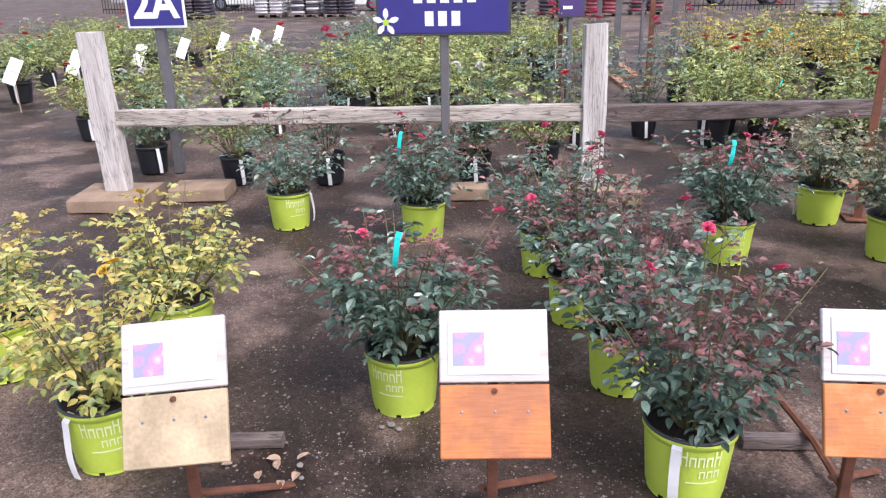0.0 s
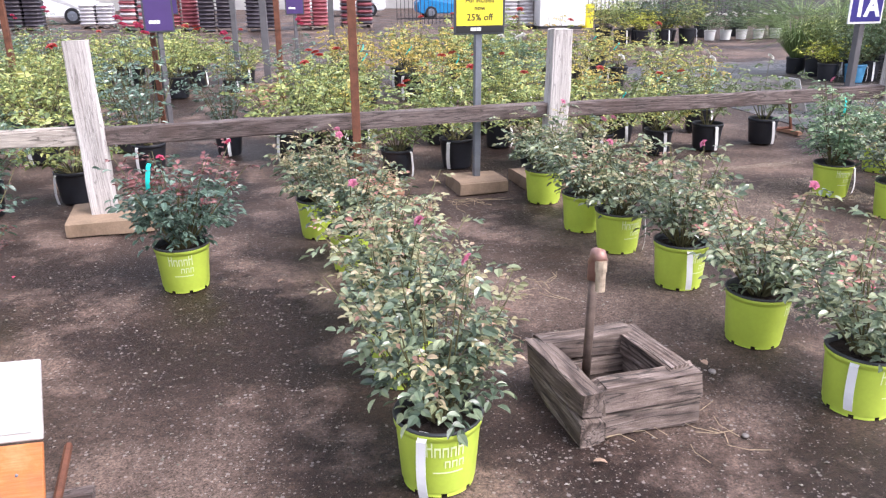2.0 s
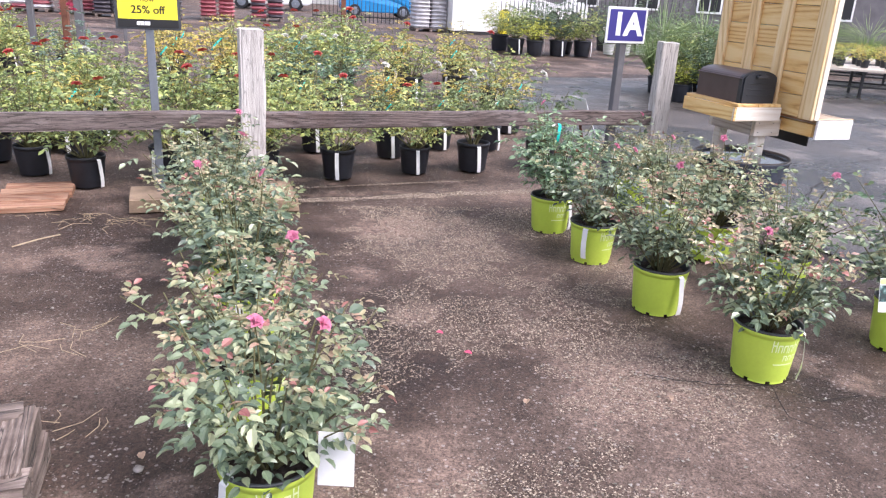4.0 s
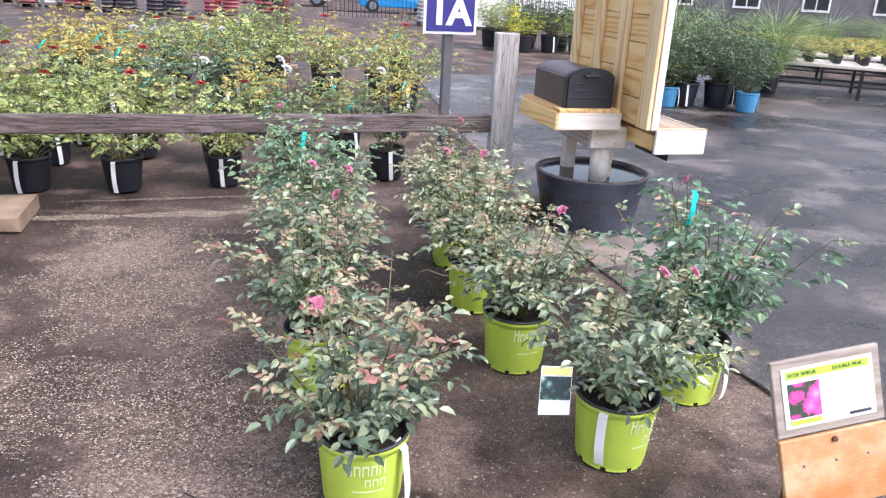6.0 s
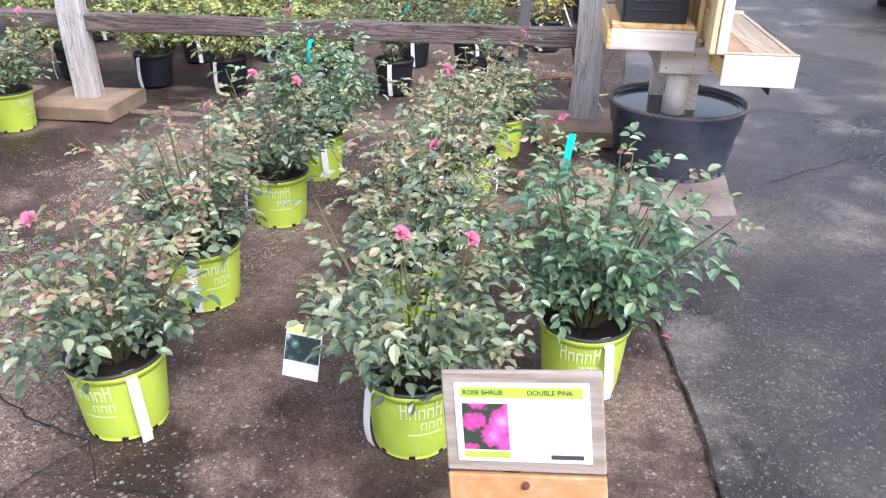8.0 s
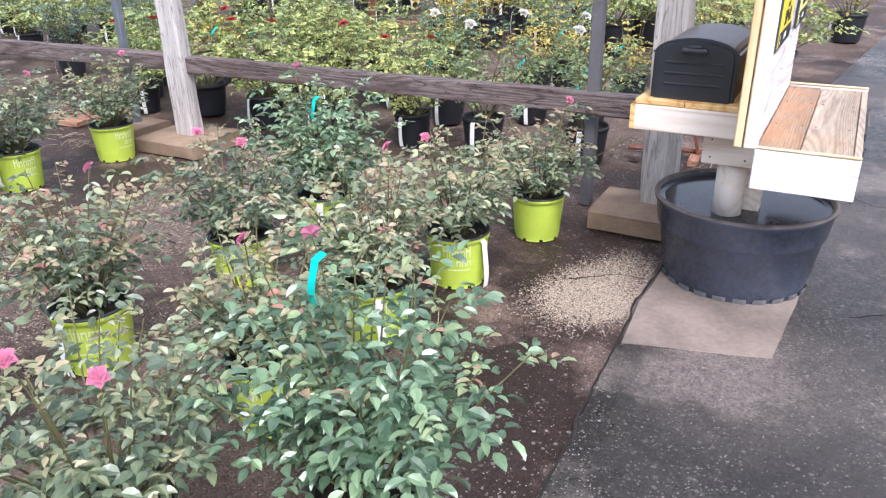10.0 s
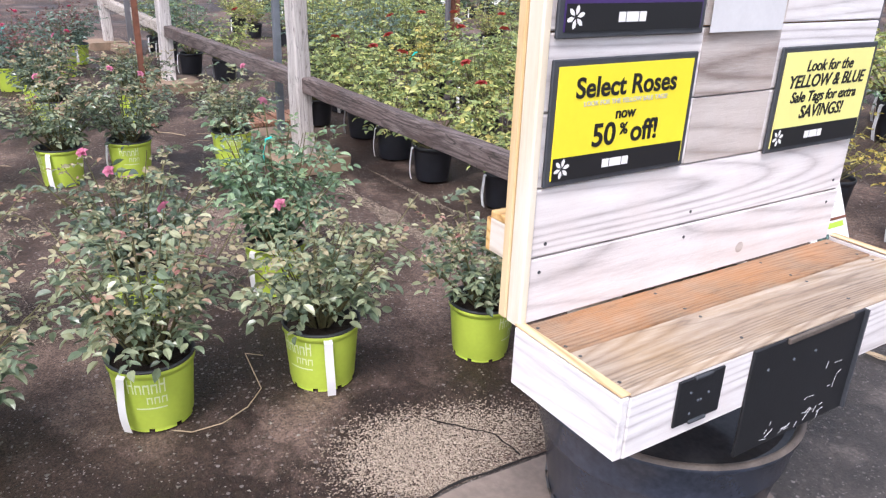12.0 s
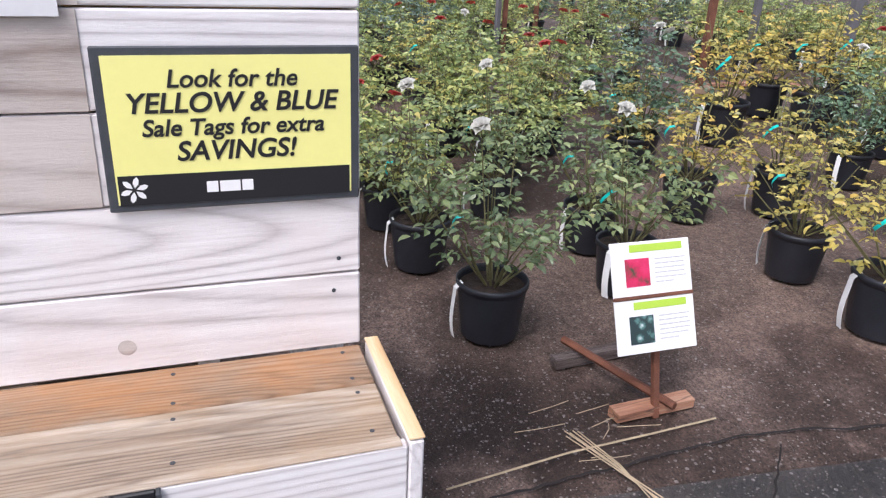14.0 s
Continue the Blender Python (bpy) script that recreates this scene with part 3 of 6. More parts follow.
def soil_disc(radius, z, rng):
    bm = bmesh.new()
    c = bm.verts.new((0, 0, z + 0.012))
    rings = []
    for r in (0.35, 0.7, 1.0):
        rings.append([bm.verts.new((radius * r * math.cos(2 * math.pi * i / 20), radius * r * math.sin(2 * math.pi * i / 20), z + rng.uniform(-0.006, 0.012) * (1.2 - r))) for i in range(20)])
    for i in range(20):
        bm.faces.new((c, rings[0][i], rings[0][(i + 1) % 20]))
        for a, b in zip(rings, rings[1:]):
            bm.faces.new((a[i], b[i], b[(i + 1) % 20], a[(i + 1) % 20]))
    return bm


def wrap_patch(radius0, radius1, h0, h1, angle, wide, z0, z1, out=0.002, n=4):
    """A thin patch that follows the side of a pot, between two heights."""
    bm = bmesh.new()
    rows = []
    for z in (z0, z1):
        r = radius0 + (radius1 - radius0) * (z - h0) / (h1 - h0) + out
        rows.append([bm.verts.new((r * math.cos(angle + wide * (k / n - 0.5)), r * math.sin(angle + wide * (k / n - 0.5)), z)) for k in range(n + 1)])
    for k in range(n):
        bm.faces.new((rows[0][k], rows[0][k + 1], rows[1][k + 1], rows[1][k]))
    return bm


def pot_print(angle):
    """Plain pale shapes of the size of the two printed words and the line below."""
    bm = None
    for text_z, tall, letters, w, start_a in ((0.155, 0.036, 5, 0.15, 0.0), (0.115, 0.026, 3, 0.14, 0.42)):
        for k in range(letters):
            high = tall * (1.5 if (k in (0, 4) and letters == 5) else 1.0)
            a = angle - 0.45 + start_a + k * (w + 0.035)
            for q in (-0.38, 0.38):
                b = wrap_patch(0.118, 0.1345, 0.02, 0.2, a + q * w, w * 0.2, text_z, text_z + high, 0.0015, 1)
                bm = b if bm is None else join(bm, b)
            join(bm, wrap_patch(0.118, 0.1345, 0.02, 0.2, a, w * 0.7, text_z + tall * 0.8, text_z + tall, 0.0015, 2))
    join(bm, wrap_patch(0.118, 0.1345, 0.02, 0.2, angle, 0.75, 0.095, 0.1, 0.0015, 5))
    return bm


def ribbon(angle, radius, top, fall, wide, rng):
    """A paper strip that hangs over the rim of a pot."""
    bm = bmesh.new()
    rows = []
    for k in range(9):
        u = k / 8
        r = radius + 0.006 + 0.02 * math.sin(u * 3.0) * u if k else radius - 0.02
        z = top + 0.006 - fall * u if k else top + 0.0
        sway = 0.05 * u * u
        a = angle + sway
        d = Vector((-math.sin(a), math.cos(a), 0)) * wide / 2
        p = Vector((r * math.cos(a), r * math.sin(a), z))
        rows.append((bm.verts.new(p - d), bm.verts.new(p + d)))
    for a, b in zip(rows, rows[1:]):
        bm.faces.new((a[0], a[1], b[1], b[0]))
    ext = bmesh.ops.extrude_face_region(bm, geom=bm.faces[:])
    move = [v for v in ext["geom"] if isinstance(v, bmesh.types.BMVert)]
    bmesh.ops.translate(bm, verts=move, vec=(0.0012 * math.cos(angle), 0.0012 * math.sin(angle), 0))
    return bm


LABELS = {
    "olive": "olive-leaved rose bush with tan tips in a lime pot",
    "green": "fresh green rose bush with a teal ribbon in a lime pot",
    "burgundy": "dark green rose bush with burgundy tips in a lime pot",
    "yellow": "yellowing rose bush with golden flowers in a lime pot",
}
PETALS = {"olive": "pink", "green": "pink", "burgundy": "hotpink", "yellow": "golden"}
TOP, BASE, HIGH = 0.139, 0.118, 0.236
POT_MESH = []


def rose_bush(style, seed, height=0.46, spread=0.27, canes=19, per_cane=12, size=0.034, flowers=2, strip=None, print_at=-1.6, tips=0.3):
    """A potted rose, built at the origin."""
    rng = np.random.default_rng(seed)
    ob = thing("rose_bush", Matrix(), LABELS[style], "rose bush", "potted roses")
    if not POT_MESH:
        me = bpy.data.meshes.new("pot")
        b = pot_shell(TOP, BASE, HIGH)
        b.to_mesh(me)
        b.free()
        POT_MESH.append(me)
    pot = part("pot", POT_MESH[0], M_LIME, ob, smooth=True)
    part("pot_lip", lathe([(TOP * 0.95, HIGH * 0.97), (TOP * 1.01, HIGH * 0.985), (TOP * 1.025, HIGH + 0.004), (TOP * 0.97, HIGH + 0.007), (TOP * 0.93, HIGH * 0.96), (TOP * 0.9, HIGH * 0.78)], 36), M_RIM, pot, "dark plastic lip", smooth=True)
    part("printed_word", pot_print(print_at), M_PRINT, pot, "pale printed lettering")
    part("soil", soil_disc(TOP * 0.93, HIGH - 0.03, rng), M_SOIL, ob)
    stems, leaves, young, ends = rose_foliage(rng, height, spread, canes, per_cane, size, tips)
    lift = Matrix.Translation((0, 0, HIGH - 0.04))
    part("branchwork", stems, M_STEM, ob, m=lift)
    tagged(part("foliage", leaves_mesh("foliage", leaves), LEAF[style], ob, m=lift), kind="stuff")
    tagged(part("new_growth", leaves_mesh("new_growth", young), TIP[style], ob, m=lift), kind="stuff")
    order = sorted(range(len(ends)), key=lambda k: -ends[k][2])
    for k in range(flowers):
        p = ends[order[(k * 2) % len(order)]]
        part("flower", BLOSSOMS[PETALS[style]][k % 2], FLOWER[PETALS[style]], ob, "%s rose flower" % PETALS[style],
             lift @ Matrix.Translation(p) @ pose(0, 0, 0, rng.uniform(-50, 50), rng.uniform(-50, 50), rng.uniform(0, 360)))
    if strip is not None:
        part("price_strip", ribbon(strip, TOP * 1.02, HIGH, rng.uniform(0.19, 0.24), 0.03, rng), M_PAPER, ob, "white paper price strip")
    return ob


def spot(x, y, turn=0.0, size=1.0, z=0.0):
    return pose(x, y, z, 0, 0, turn) @ Matrix.Scale(size, 4)


def scatter(masters, places):
    """Puts the masters at the first places, and copies at the rest."""
    used, made = set(), []
    for which, x, y, turn, size in places:
        ob = masters[which]
        if which not in used:
            ob.matrix_basis = spot(x, y, turn, size)
            used.add(which)
            made.append(ob)
        else:
            made.append(copy_thing(ob, spot(x, y, turn, size)))
    return made


def black_pot_plant(style, seed, label, category, height, spread, canes, per_cane, size, pot=0.14, pot_mat=None, flower=None, strip=True, name="shrub_in_pot", count=2, low=0.15):
    """A nursery plant in a plain pot, built at the origin."""
    rng = np.random.default_rng(seed)
    ob = thing(name, Matrix(), label, category, "nursery plants in rows")
    h = pot * 1.75
    part("pot", pot_shell(pot, pot * 0.8, h, False, 28), pot_mat or M_BLACKPOT, ob, smooth=True)
    part("soil", soil_disc(pot * 0.92, h * 0.88, rng), M_SOIL, ob)
    stems, leaves, young, ends = rose_foliage(rng, height, spread, canes, per_cane, size, 0.0, low)
    lift = Matrix.Translation((0, 0, h * 0.85))
    part("branchwork", stems, M_STEM, ob, m=lift)
    tagged(part("foliage", leaves_mesh("foliage", leaves), LEAF[style], ob, m=lift), kind="stuff")
    if flower:
        order = sorted(range(len(ends)), key=lambda k: -ends[k][2])
        for k in range(count):
            part("flower", BLOSSOMS[flower][k % 2], FLOWER[flower], ob, "%s flower" % flower,
                 lift @ Matrix.Translation(ends[order[k]]) @ Matrix.Translation((0, 0, 0.015)) @ pose(0, 0, 0, rng.uniform(-40, 40), rng.uniform(-40, 40), 0) @ Matrix.Scale(1.75, 4))
    if strip:
        part("price_strip", ribbon(-1.3 + rng.uniform(-0.6, 0.6), pot * 1.02, h, h * 0.95, 0.03, rng), M_PAPER, ob, "white paper price strip")
    return ob


# ---- ground ----
def ground_sheet():
    bm = bmesh.new()
    xs = [-400, -60, -20] + [x * 0.5 for x in range(-24, 41)] + [40, 90, 400]
    ys = [-400, -60, -15] + [y * 0.5 for y in range(-12, 41)] + [40, 90, 400]
    grid = {}
    for i, x in enumerate(xs):
        for j, y in enumerate(ys):
            near = -12 <= x <= 20 and -6 <= y <= 20
            z = (noise.noise((x * 0.5, y * 0.5, 3)) * 0.008 - 0.006) if near else -0.006
            grid[i, j] = bm.verts.new((x, y, z))
    for i in range(len(xs) - 1):
        for j in range(len(ys) - 1):
            bm.faces.new((grid[i, j], grid[i + 1, j], grid[i + 1, j + 1], grid[i, j + 1]))
    return bm


setting("ground", ground_sheet(), M_ASPHALT, "worn brown-grey asphalt yard with damp patches and grit", "ground")


def ground_patch(name, outline, material, label, z=0.004, wobble=0.03, seed=1):
    """A thin slab with a crumbled edge."""
    bm = bmesh.new()
    pts = []
    n = len(outline)
    for k in range(n):
        a, b = Vector(outline[k]), Vector(outline[(k + 1) % n])
        steps = max(2, int((b - a).length / 0.12))
        for s in range(steps):
            p = a.lerp(b, s / steps)
            pts.append((p.x + noise.noise((p.x * 4, p.y * 4, seed)) * wobble, p.y + noise.noise((p.y * 4, p.x * 4, seed + 9)) * wobble))
    f = bm.faces.new([bm.verts.new((x, y, z)) for x, y in pts])
    ext = bmesh.ops.extrude_face_region(bm, geom=[f])
    bmesh.ops.translate(bm, verts=[v for v in ext["geom"] if isinstance(v, bmesh.types.BMVert)], vec=(0, 0, -0.02))
    bmesh.ops.recalc_face_normals(bm, faces=bm.faces[:])
    bmesh.ops.triangulate(bm, faces=bm.faces[:])
    return setting(name, bm, material, label, "pavement")


ground_patch("pavement", [(8.15, -3), (8.1, -1.0), (8.0, 2.2), (7.87, 2.8), (7.74, 3.2), (7.6, 3.75), (7.455, 4.33), (7.38, 4.62), (7.33, 4.91), (7.28, 5.3), (7.2, 6.2), (6.9, 9.0), (6.6, 13.2), (14, 15), (30, 18), (30, -3)], M_SLAB, "smoother damp grey asphalt lane with a cracked seam", 0.004, 0.008, 2)


# ---- split rail fence ----
FENCE_TURN = 12.3
fence = thing("split_rail_fence", Matrix(), "weathered grey split-rail fence with square posts", "fence")
POSTS = [(-2.63, 3.4), (0.68, 4.06), (3.84, 4.83), (7.03, 5.54)]
for k, (x, y) in enumerate(POSTS):
    part("post", rough_beam(1.1, 0.165, 0.12, 3 + k, 0.014, 18, 0.9, "z"), M_GREY_WOOD, fence, m=pose(x, y, 0.08, (0.6, -0.5, 1.0, 0.3)[k], (-1.2, -1.0, 0.4, -0.4)[k], FENCE_TURN))
for k, (a, b) in enumerate(zip(POSTS, POSTS[1:])):
    d = Vector((b[0] - a[0], b[1] - a[1], 0))
    part("rail", rough_beam(d.length - 0.1, 0.09, 0.11, 20 + k, 0.013, 40), M_RAIL_PALE if k == 0 else M_RAIL_WOOD, fence,
         m=Matrix.Translation((a[0], a[1], 0.598)) @ Matrix.Rotation(math.atan2(d.y, d.x), 4, "Z") @ Matrix.Translation((0.05, 0.02, (0.0, -0.01, -0.02)[k])))


def block(x, y, sx, sy, turn, label="brown sandstone footing block"):
    ob = thing("footing_block", pose(x, y, 0, 0, 0, turn), label, "block", "footing blocks")
    bm = rough_beam(sx, sy, 0.1, x * 3, 0.008, 8)
    part("slab", bm, M_BLOCK, ob, m=Matrix.Translation((-sx / 2, 0, 0.047)))


for x, y, sx, sy in ((-2.62, 3.36, 0.52, 0.5), (0.72, 4.09, 0.52, 0.5), (3.84, 4.82, 0.54, 0.5), (7.03, 5.47, 0.54, 0.46), (3.23, 4.75, 0.38, 0.36), (-0.16, 3.9, 0.26, 0.2), (-2.1, 3.62, 0.4, 0.3)):
    block(x, y, sx, sy, FENCE_TURN)


def plank_on_ground(x, y, sx, sy, turn, mat, label):
    ob = thing("loose_plank", pose(x, y, 0, 0, 0, turn), label, "plank", "boards on the ground")
    part("board", rough_beam(sx, sy, 0.04, x * 7, 0.006, 10), mat, ob, m=Matrix.Translation((-sx / 2, 0, 0.021)))


plank_on_ground(2.44, 4.6, 0.42, 0.15, 14, M_RED_PLANK, "reddish brown plank lying on the ground")
plank_on_ground(2.41, 4.76, 0.42, 0.15, 14, M_RED_PLANK, "reddish brown plank lying on the ground")
plank_on_ground(-0.33, 0.8, 0.2, 0.045, 14, M_RAIL_WOOD, "short rusty plank lying beside a price board")
plank_on_ground(1.43, 1.14, 0.3, 0.05, 10, M_RAIL_WOOD, "short rusty plank lying beside a price board")
plank_on_ground(2.35, 5.08, 0.43, 0.15, 14, M_RED_PLANK, "reddish brown plank lying on the ground")
plank_on_ground(2.38, 4.92, 0.44, 0.15, 14, M_RED_PLANK, "reddish brown plank lying on the ground")


# ---- signs ----
def post_sign(x, y, turn, width, height, bottom, text, face, frame_mat, post_mat, post=0.05, name="aisle_sign", label="", extra=None, size=None):
    ob = thing(name, pose(x, y, 0, 0, 0, turn), label, "sign", "")
    part("post", box(post, post, bottom + height, 0, 0, (bottom + height) / 2), post_mat, ob)
    m = Matrix.Translation((0, -post / 2 - 0.008, bottom + height / 2)) @ pose(0, 0, 0, 90, 0, 0)
    part("board", box(width, height, 0.012, 0, 0, 0, 0.002), frame_mat, ob, m=m)
    panel = part("panel", box(width - 0.036, height - 0.036, 0.004, 0, 0, 0.0075, 0), face, ob, m=m)
    up = Matrix.Translation((0, 0, 0.0105))
    if text:
        lettering(text, size or height * 0.85, M_WHITE, panel, 0, 0, up, bold=0.009)
    if extra:
        extra(panel, up)
    return ob


post_sign(6.63, 5.515, 13, 0.36, 0.27, 1.16, "1A", M_NAVY, M_WHITE, M_GREYPOST, 0.06, label="navy aisle sign lettered 1A on a grey wooden post")
post_sign(-2.67, 4.26, 10, 0.46, 0.34, 1.155, "2A", M_NAVY, M_WHITE, M_GREYPOST, 0.07, label="navy aisle sign lettered 2A on a grey wooden post", size=0.3)


def petal_mark(panel, up, x, y, r, n, material, core=None):
    """A simple flower mark."""
    bm = bmesh.new()
    for k in range(n):
        a = 2 * math.pi * k / n + 0.3
        pts = []
        for u, w in ((0.15, 0.0), (0.5, 0.2), (0.8, 0.17), (1.0, 0.0), (0.8, -0.17), (0.5, -0.2)):
            pts.append(bm.verts.new((x + r * (u * math.cos(a) - w * math.sin(a)), y + r * (u * math.sin(a) + w * math.cos(a)), 0)))
        bm.faces.new(pts)
    part("flower_mark", bm, material, panel, m=up)
    if core:
        part("flower_core", flat(r * 0.4, r * 0.4, x, y, 0.0006), core, panel, m=up)


def brand_sign(panel, up):
    rng = np.random.default_rng(3)
    for y, w in ((0.03, 0.5), (-0.11, 0.3)):
        for k in range(5 if w > 0.4 else 3):
            part("printed_block", box(0.055, 0.09, 0.001, -0.16 + 0.085 * k + (0.07 if w < 0.4 else 0), y, 0, 0), M_WHITE, panel, "plain white shape of a printed letter", up)
    petal_mark(panel, up, -0.37, -0.13, 0.09, 5, M_WHITE, M_LIMEPRINT)


post_sign(-0.29, 3.72, 8, 0.86, 0.43, 1.135, "", M_NAVY, M_FRAME, M_GREYPOST, 0.055, "brand_sign", "large navy sign with white print on a grey post", brand_sign)


def sale_roses(panel, up):
    lettering("All Roses", 0.058, M_INK, panel, 0, 0.085, up, bold=0.0006)
    lettering("now", 0.048, M_INK, panel, 0, 0.03, up, bold=0.0004)
    lettering("25% off", 0.066, M_INK, panel, 0, -0.035, up, bold=0.001)
    part("black_band", flat(0.355, 0.05, 0, -0.115, 0.0004), M_INK, panel, m=up)
    part("printed_line", bars(1, 0.14, 0.025, -0.07, -0.1025, np.random.default_rng(2), 0.1), M_WHITE, panel, m=up @ Matrix.Translation((0, 0, 0.0016)))


post_sign(3.23, 4.78, 11, 0.385, 0.305, 1.15, "", M_YELLOW, M_FRAME, M_STEEL, 0.05, "sale_sign", "yellow sale sign for roses on a grey steel post", sale_roses)
pole = thing("rusty_pole", pose(2.35, 3.79, 0), "tall rusty brown steel pole", "pole")
part("shaft", join(box(0.05, 0.006, 2.3, 0, 0, 1.15, 0.001), box(0.006, 0.045, 2.3, 0.022, 0.022, 1.15, 0.001)), M_RUST, pole)
part("foot", box(0.16, 0.16, 0.012, 0.0, 0.02, 0.006, 0.002), M_RUST, pole)


# ---- display boards on stakes ----
def price_board(x, y, z, turn, lean, seed, width=0.3, photo=None, roll=0.0, title="", lower=None):
    """A wooden board in two halves on a stake, with a printed card on the upper half. x, y, z: the middle of its top edge."""
    rng = np.random.default_rng(seed)
    ob = thing("price_board", pose(x, y, 0, 0, 0, turn), "wooden price board with a printed card on a stake", "sign board", "price boards")
    tilt = Matrix.Translation((0, 0, z)) @ pose(0, 0, 0, 90 - lean, 0, 0) @ pose(0, 0, 0, 0, 0, roll)
    hu, hl = width * 0.66, width * 0.66
    up = part("upper_board", box(width, hu, 0.016, 0, -hu / 2, 0, 0.003), M_BOARD_EDGE if title else M_BLEACHED, ob, m=tilt)
    part("lower_board", box(width, hl, 0.016, 0, -hu - hl / 2 - 0.006, 0.004, 0.003), lower or M_PLY, ob, "bleached tan plywood half" if lower else "orange-brown weathered plywood half", tilt)
    t2 = Matrix.Translation((0, 0, 0.0095))
    card = part("card", flat(width * 0.84, hu * 0.78, 0, -hu * 0.5, 0, 0.003), M_PAPER if title else M_GREYCARD, up, "white printed card", t2)
    t3 = Matrix.Translation((0, 0, 0.0024))
    t4 = t2 @ t3
    if title:
        lettering(title, hu * 0.068, M_INK, up, -width * 0.02, -hu * 0.2, t4 @ Matrix.Translation((0, 0, 0.0012)))
    part("title_band", flat(width * 0.76, hu * 0.1, 0, -hu * 0.2), M_LIMEPRINT if title else M_WASHEDPRINT, up, m=t4)
    part("photo", flat(width * 0.29, hu * 0.46, -width * 0.23, -hu * 0.54), photo or (M_PINKPIC if title else M_WASHEDPIC), up, "printed flower photo", t4)
    part("small_print", bars(7, width * 0.36, hu * 0.42, width * 0.01, -hu * 0.32, rng, 0.75), M_GREYPRINT, up, m=t4)
    part("name_bar", flat(width * 0.2, hu * 0.04, width * 0.27, -hu * 0.83), M_FRAME if title else M_GREYPRINT, up, m=t4)
    part("green_bar", flat(width * 0.29, hu * 0.06, -width * 0.23, -hu * 0.82), M_LIMEPRINT if title else M_WASHEDPRINT, up, m=t4)
    for sx in (-0.3, 0, 0.3):
        part("screw", lathe([(0.001, 0.003), (0.004, 0.002), (0.004, 0)], 8), M_STEEL, ob, m=tilt @ Matrix.Translation((sx * width, -hu * 1.4, 0.0125)))
    part("eye_screw", lathe([(0.002, 0.008), (0.008, 0.006), (0.008, 0)], 10), M_RUST, ob, m=tilt @ Matrix.Translation((0, -hu * 1.12, 0.0125)))
    part("stake", box(0.03, 0.02, z - 0.1, 0, 0.03 + (hu + hl) * 0.4 * math.sin(radians(lean)) * -1 + 0.02, (z - 0.1) / 2, 0.002), M_RUST, ob)
    part("brace", box(0.025, 0.012, 0.34, 0.09, 0.1, 0.05, 0.002, Euler((radians(70), 0, radians(-50))).to_matrix().to_4x4()), M_RUST, ob)
    return ob


price_board(-0.3, 0.41, 0.66, 8, 30, 1, 0.278, None, 7, "", M_PALE_PLY)
price_board(0.52, 0.6, 0.67, 12, 28, 2, 0.283)
price_board(1.511, 0.836, 0.645, 9, 25, 3, 0.288, None, -1)
price_board(7.45, 2.123, 0.607, 5, 16, 4, 0.315, None, 9, "ROSE SHRUB            DOUBLE PINK")


bar_ = thing("rusty_bar", Matrix(), "rusty steel angle bar lying by a price board", "steel bar")
part("bar", tube([(1.43, 1.38, 0.06), (1.5, 1.1, 0.055), (1.55, 0.86, 0.02)], 0.013, 6), M_RUST, bar_)


# ---- the valve box ----
def valve_box():
    ob = thing("valve_box", pose(3.31, 1.59, 0, 0, 0, 12), "open square box of weathered grey timbers", "timber box")
    s, w = 0.385, 0.092
    for k, (x, y, turn, l) in enumerate(((-s / 2 + 0.05, -s / 2, 0, s), (-s / 2, s / 2, 0, s), (-s / 2, -s / 2 - 0.06, 90, s + 0.06), (s / 2, -s / 2 + 0.02, 90, s))):
        for j in range(2):
            part("timber", rough_beam(l, w, 0.098, 40 + k * 3 + j, 0.024, 34), M_TIMBER, ob, m=pose(x, y, 0.05 + 0.1 * j, 0, (0.8 if j else -0.6), turn + (1.5 if j else -1)))
    part("fill", box(s - 0.05, s - 0.05, 0.03, 0, 0, 0.016, 0.004), M_SOIL, ob)
    pipe = thing("standpipe", pose(3.245, 1.655, 0.03), "brown water standpipe with a copper cap and brass fittings", "pipe")
    part("riser", tube([(0, 0, 0), (0.004, 0, 0.25), (0.006, 0, 0.47)], 0.017, 14), M_PIPE, pipe, smooth=True)
    part("elbow", tube([(0.006, 0, 0.44), (0.006, 0, 0.51), (0.008, -0.014, 0.545), (0.01, -0.042, 0.552), (0.011, -0.062, 0.53)], 0.024, 14), M_COPPER, pipe, "dull copper elbow", smooth=True)
    part("coupling", tube([(0.011, -0.062, 0.535), (0.0115, -0.064, 0.495)], 0.023, 8), M_BRASS, pipe)
    part("nozzle", tube([(0.0115, -0.064, 0.495), (0.012, -0.066, 0.445), (0.012, -0.067, 0.42)], 0.018, 12), M_BRASS, pipe)


valve_box()


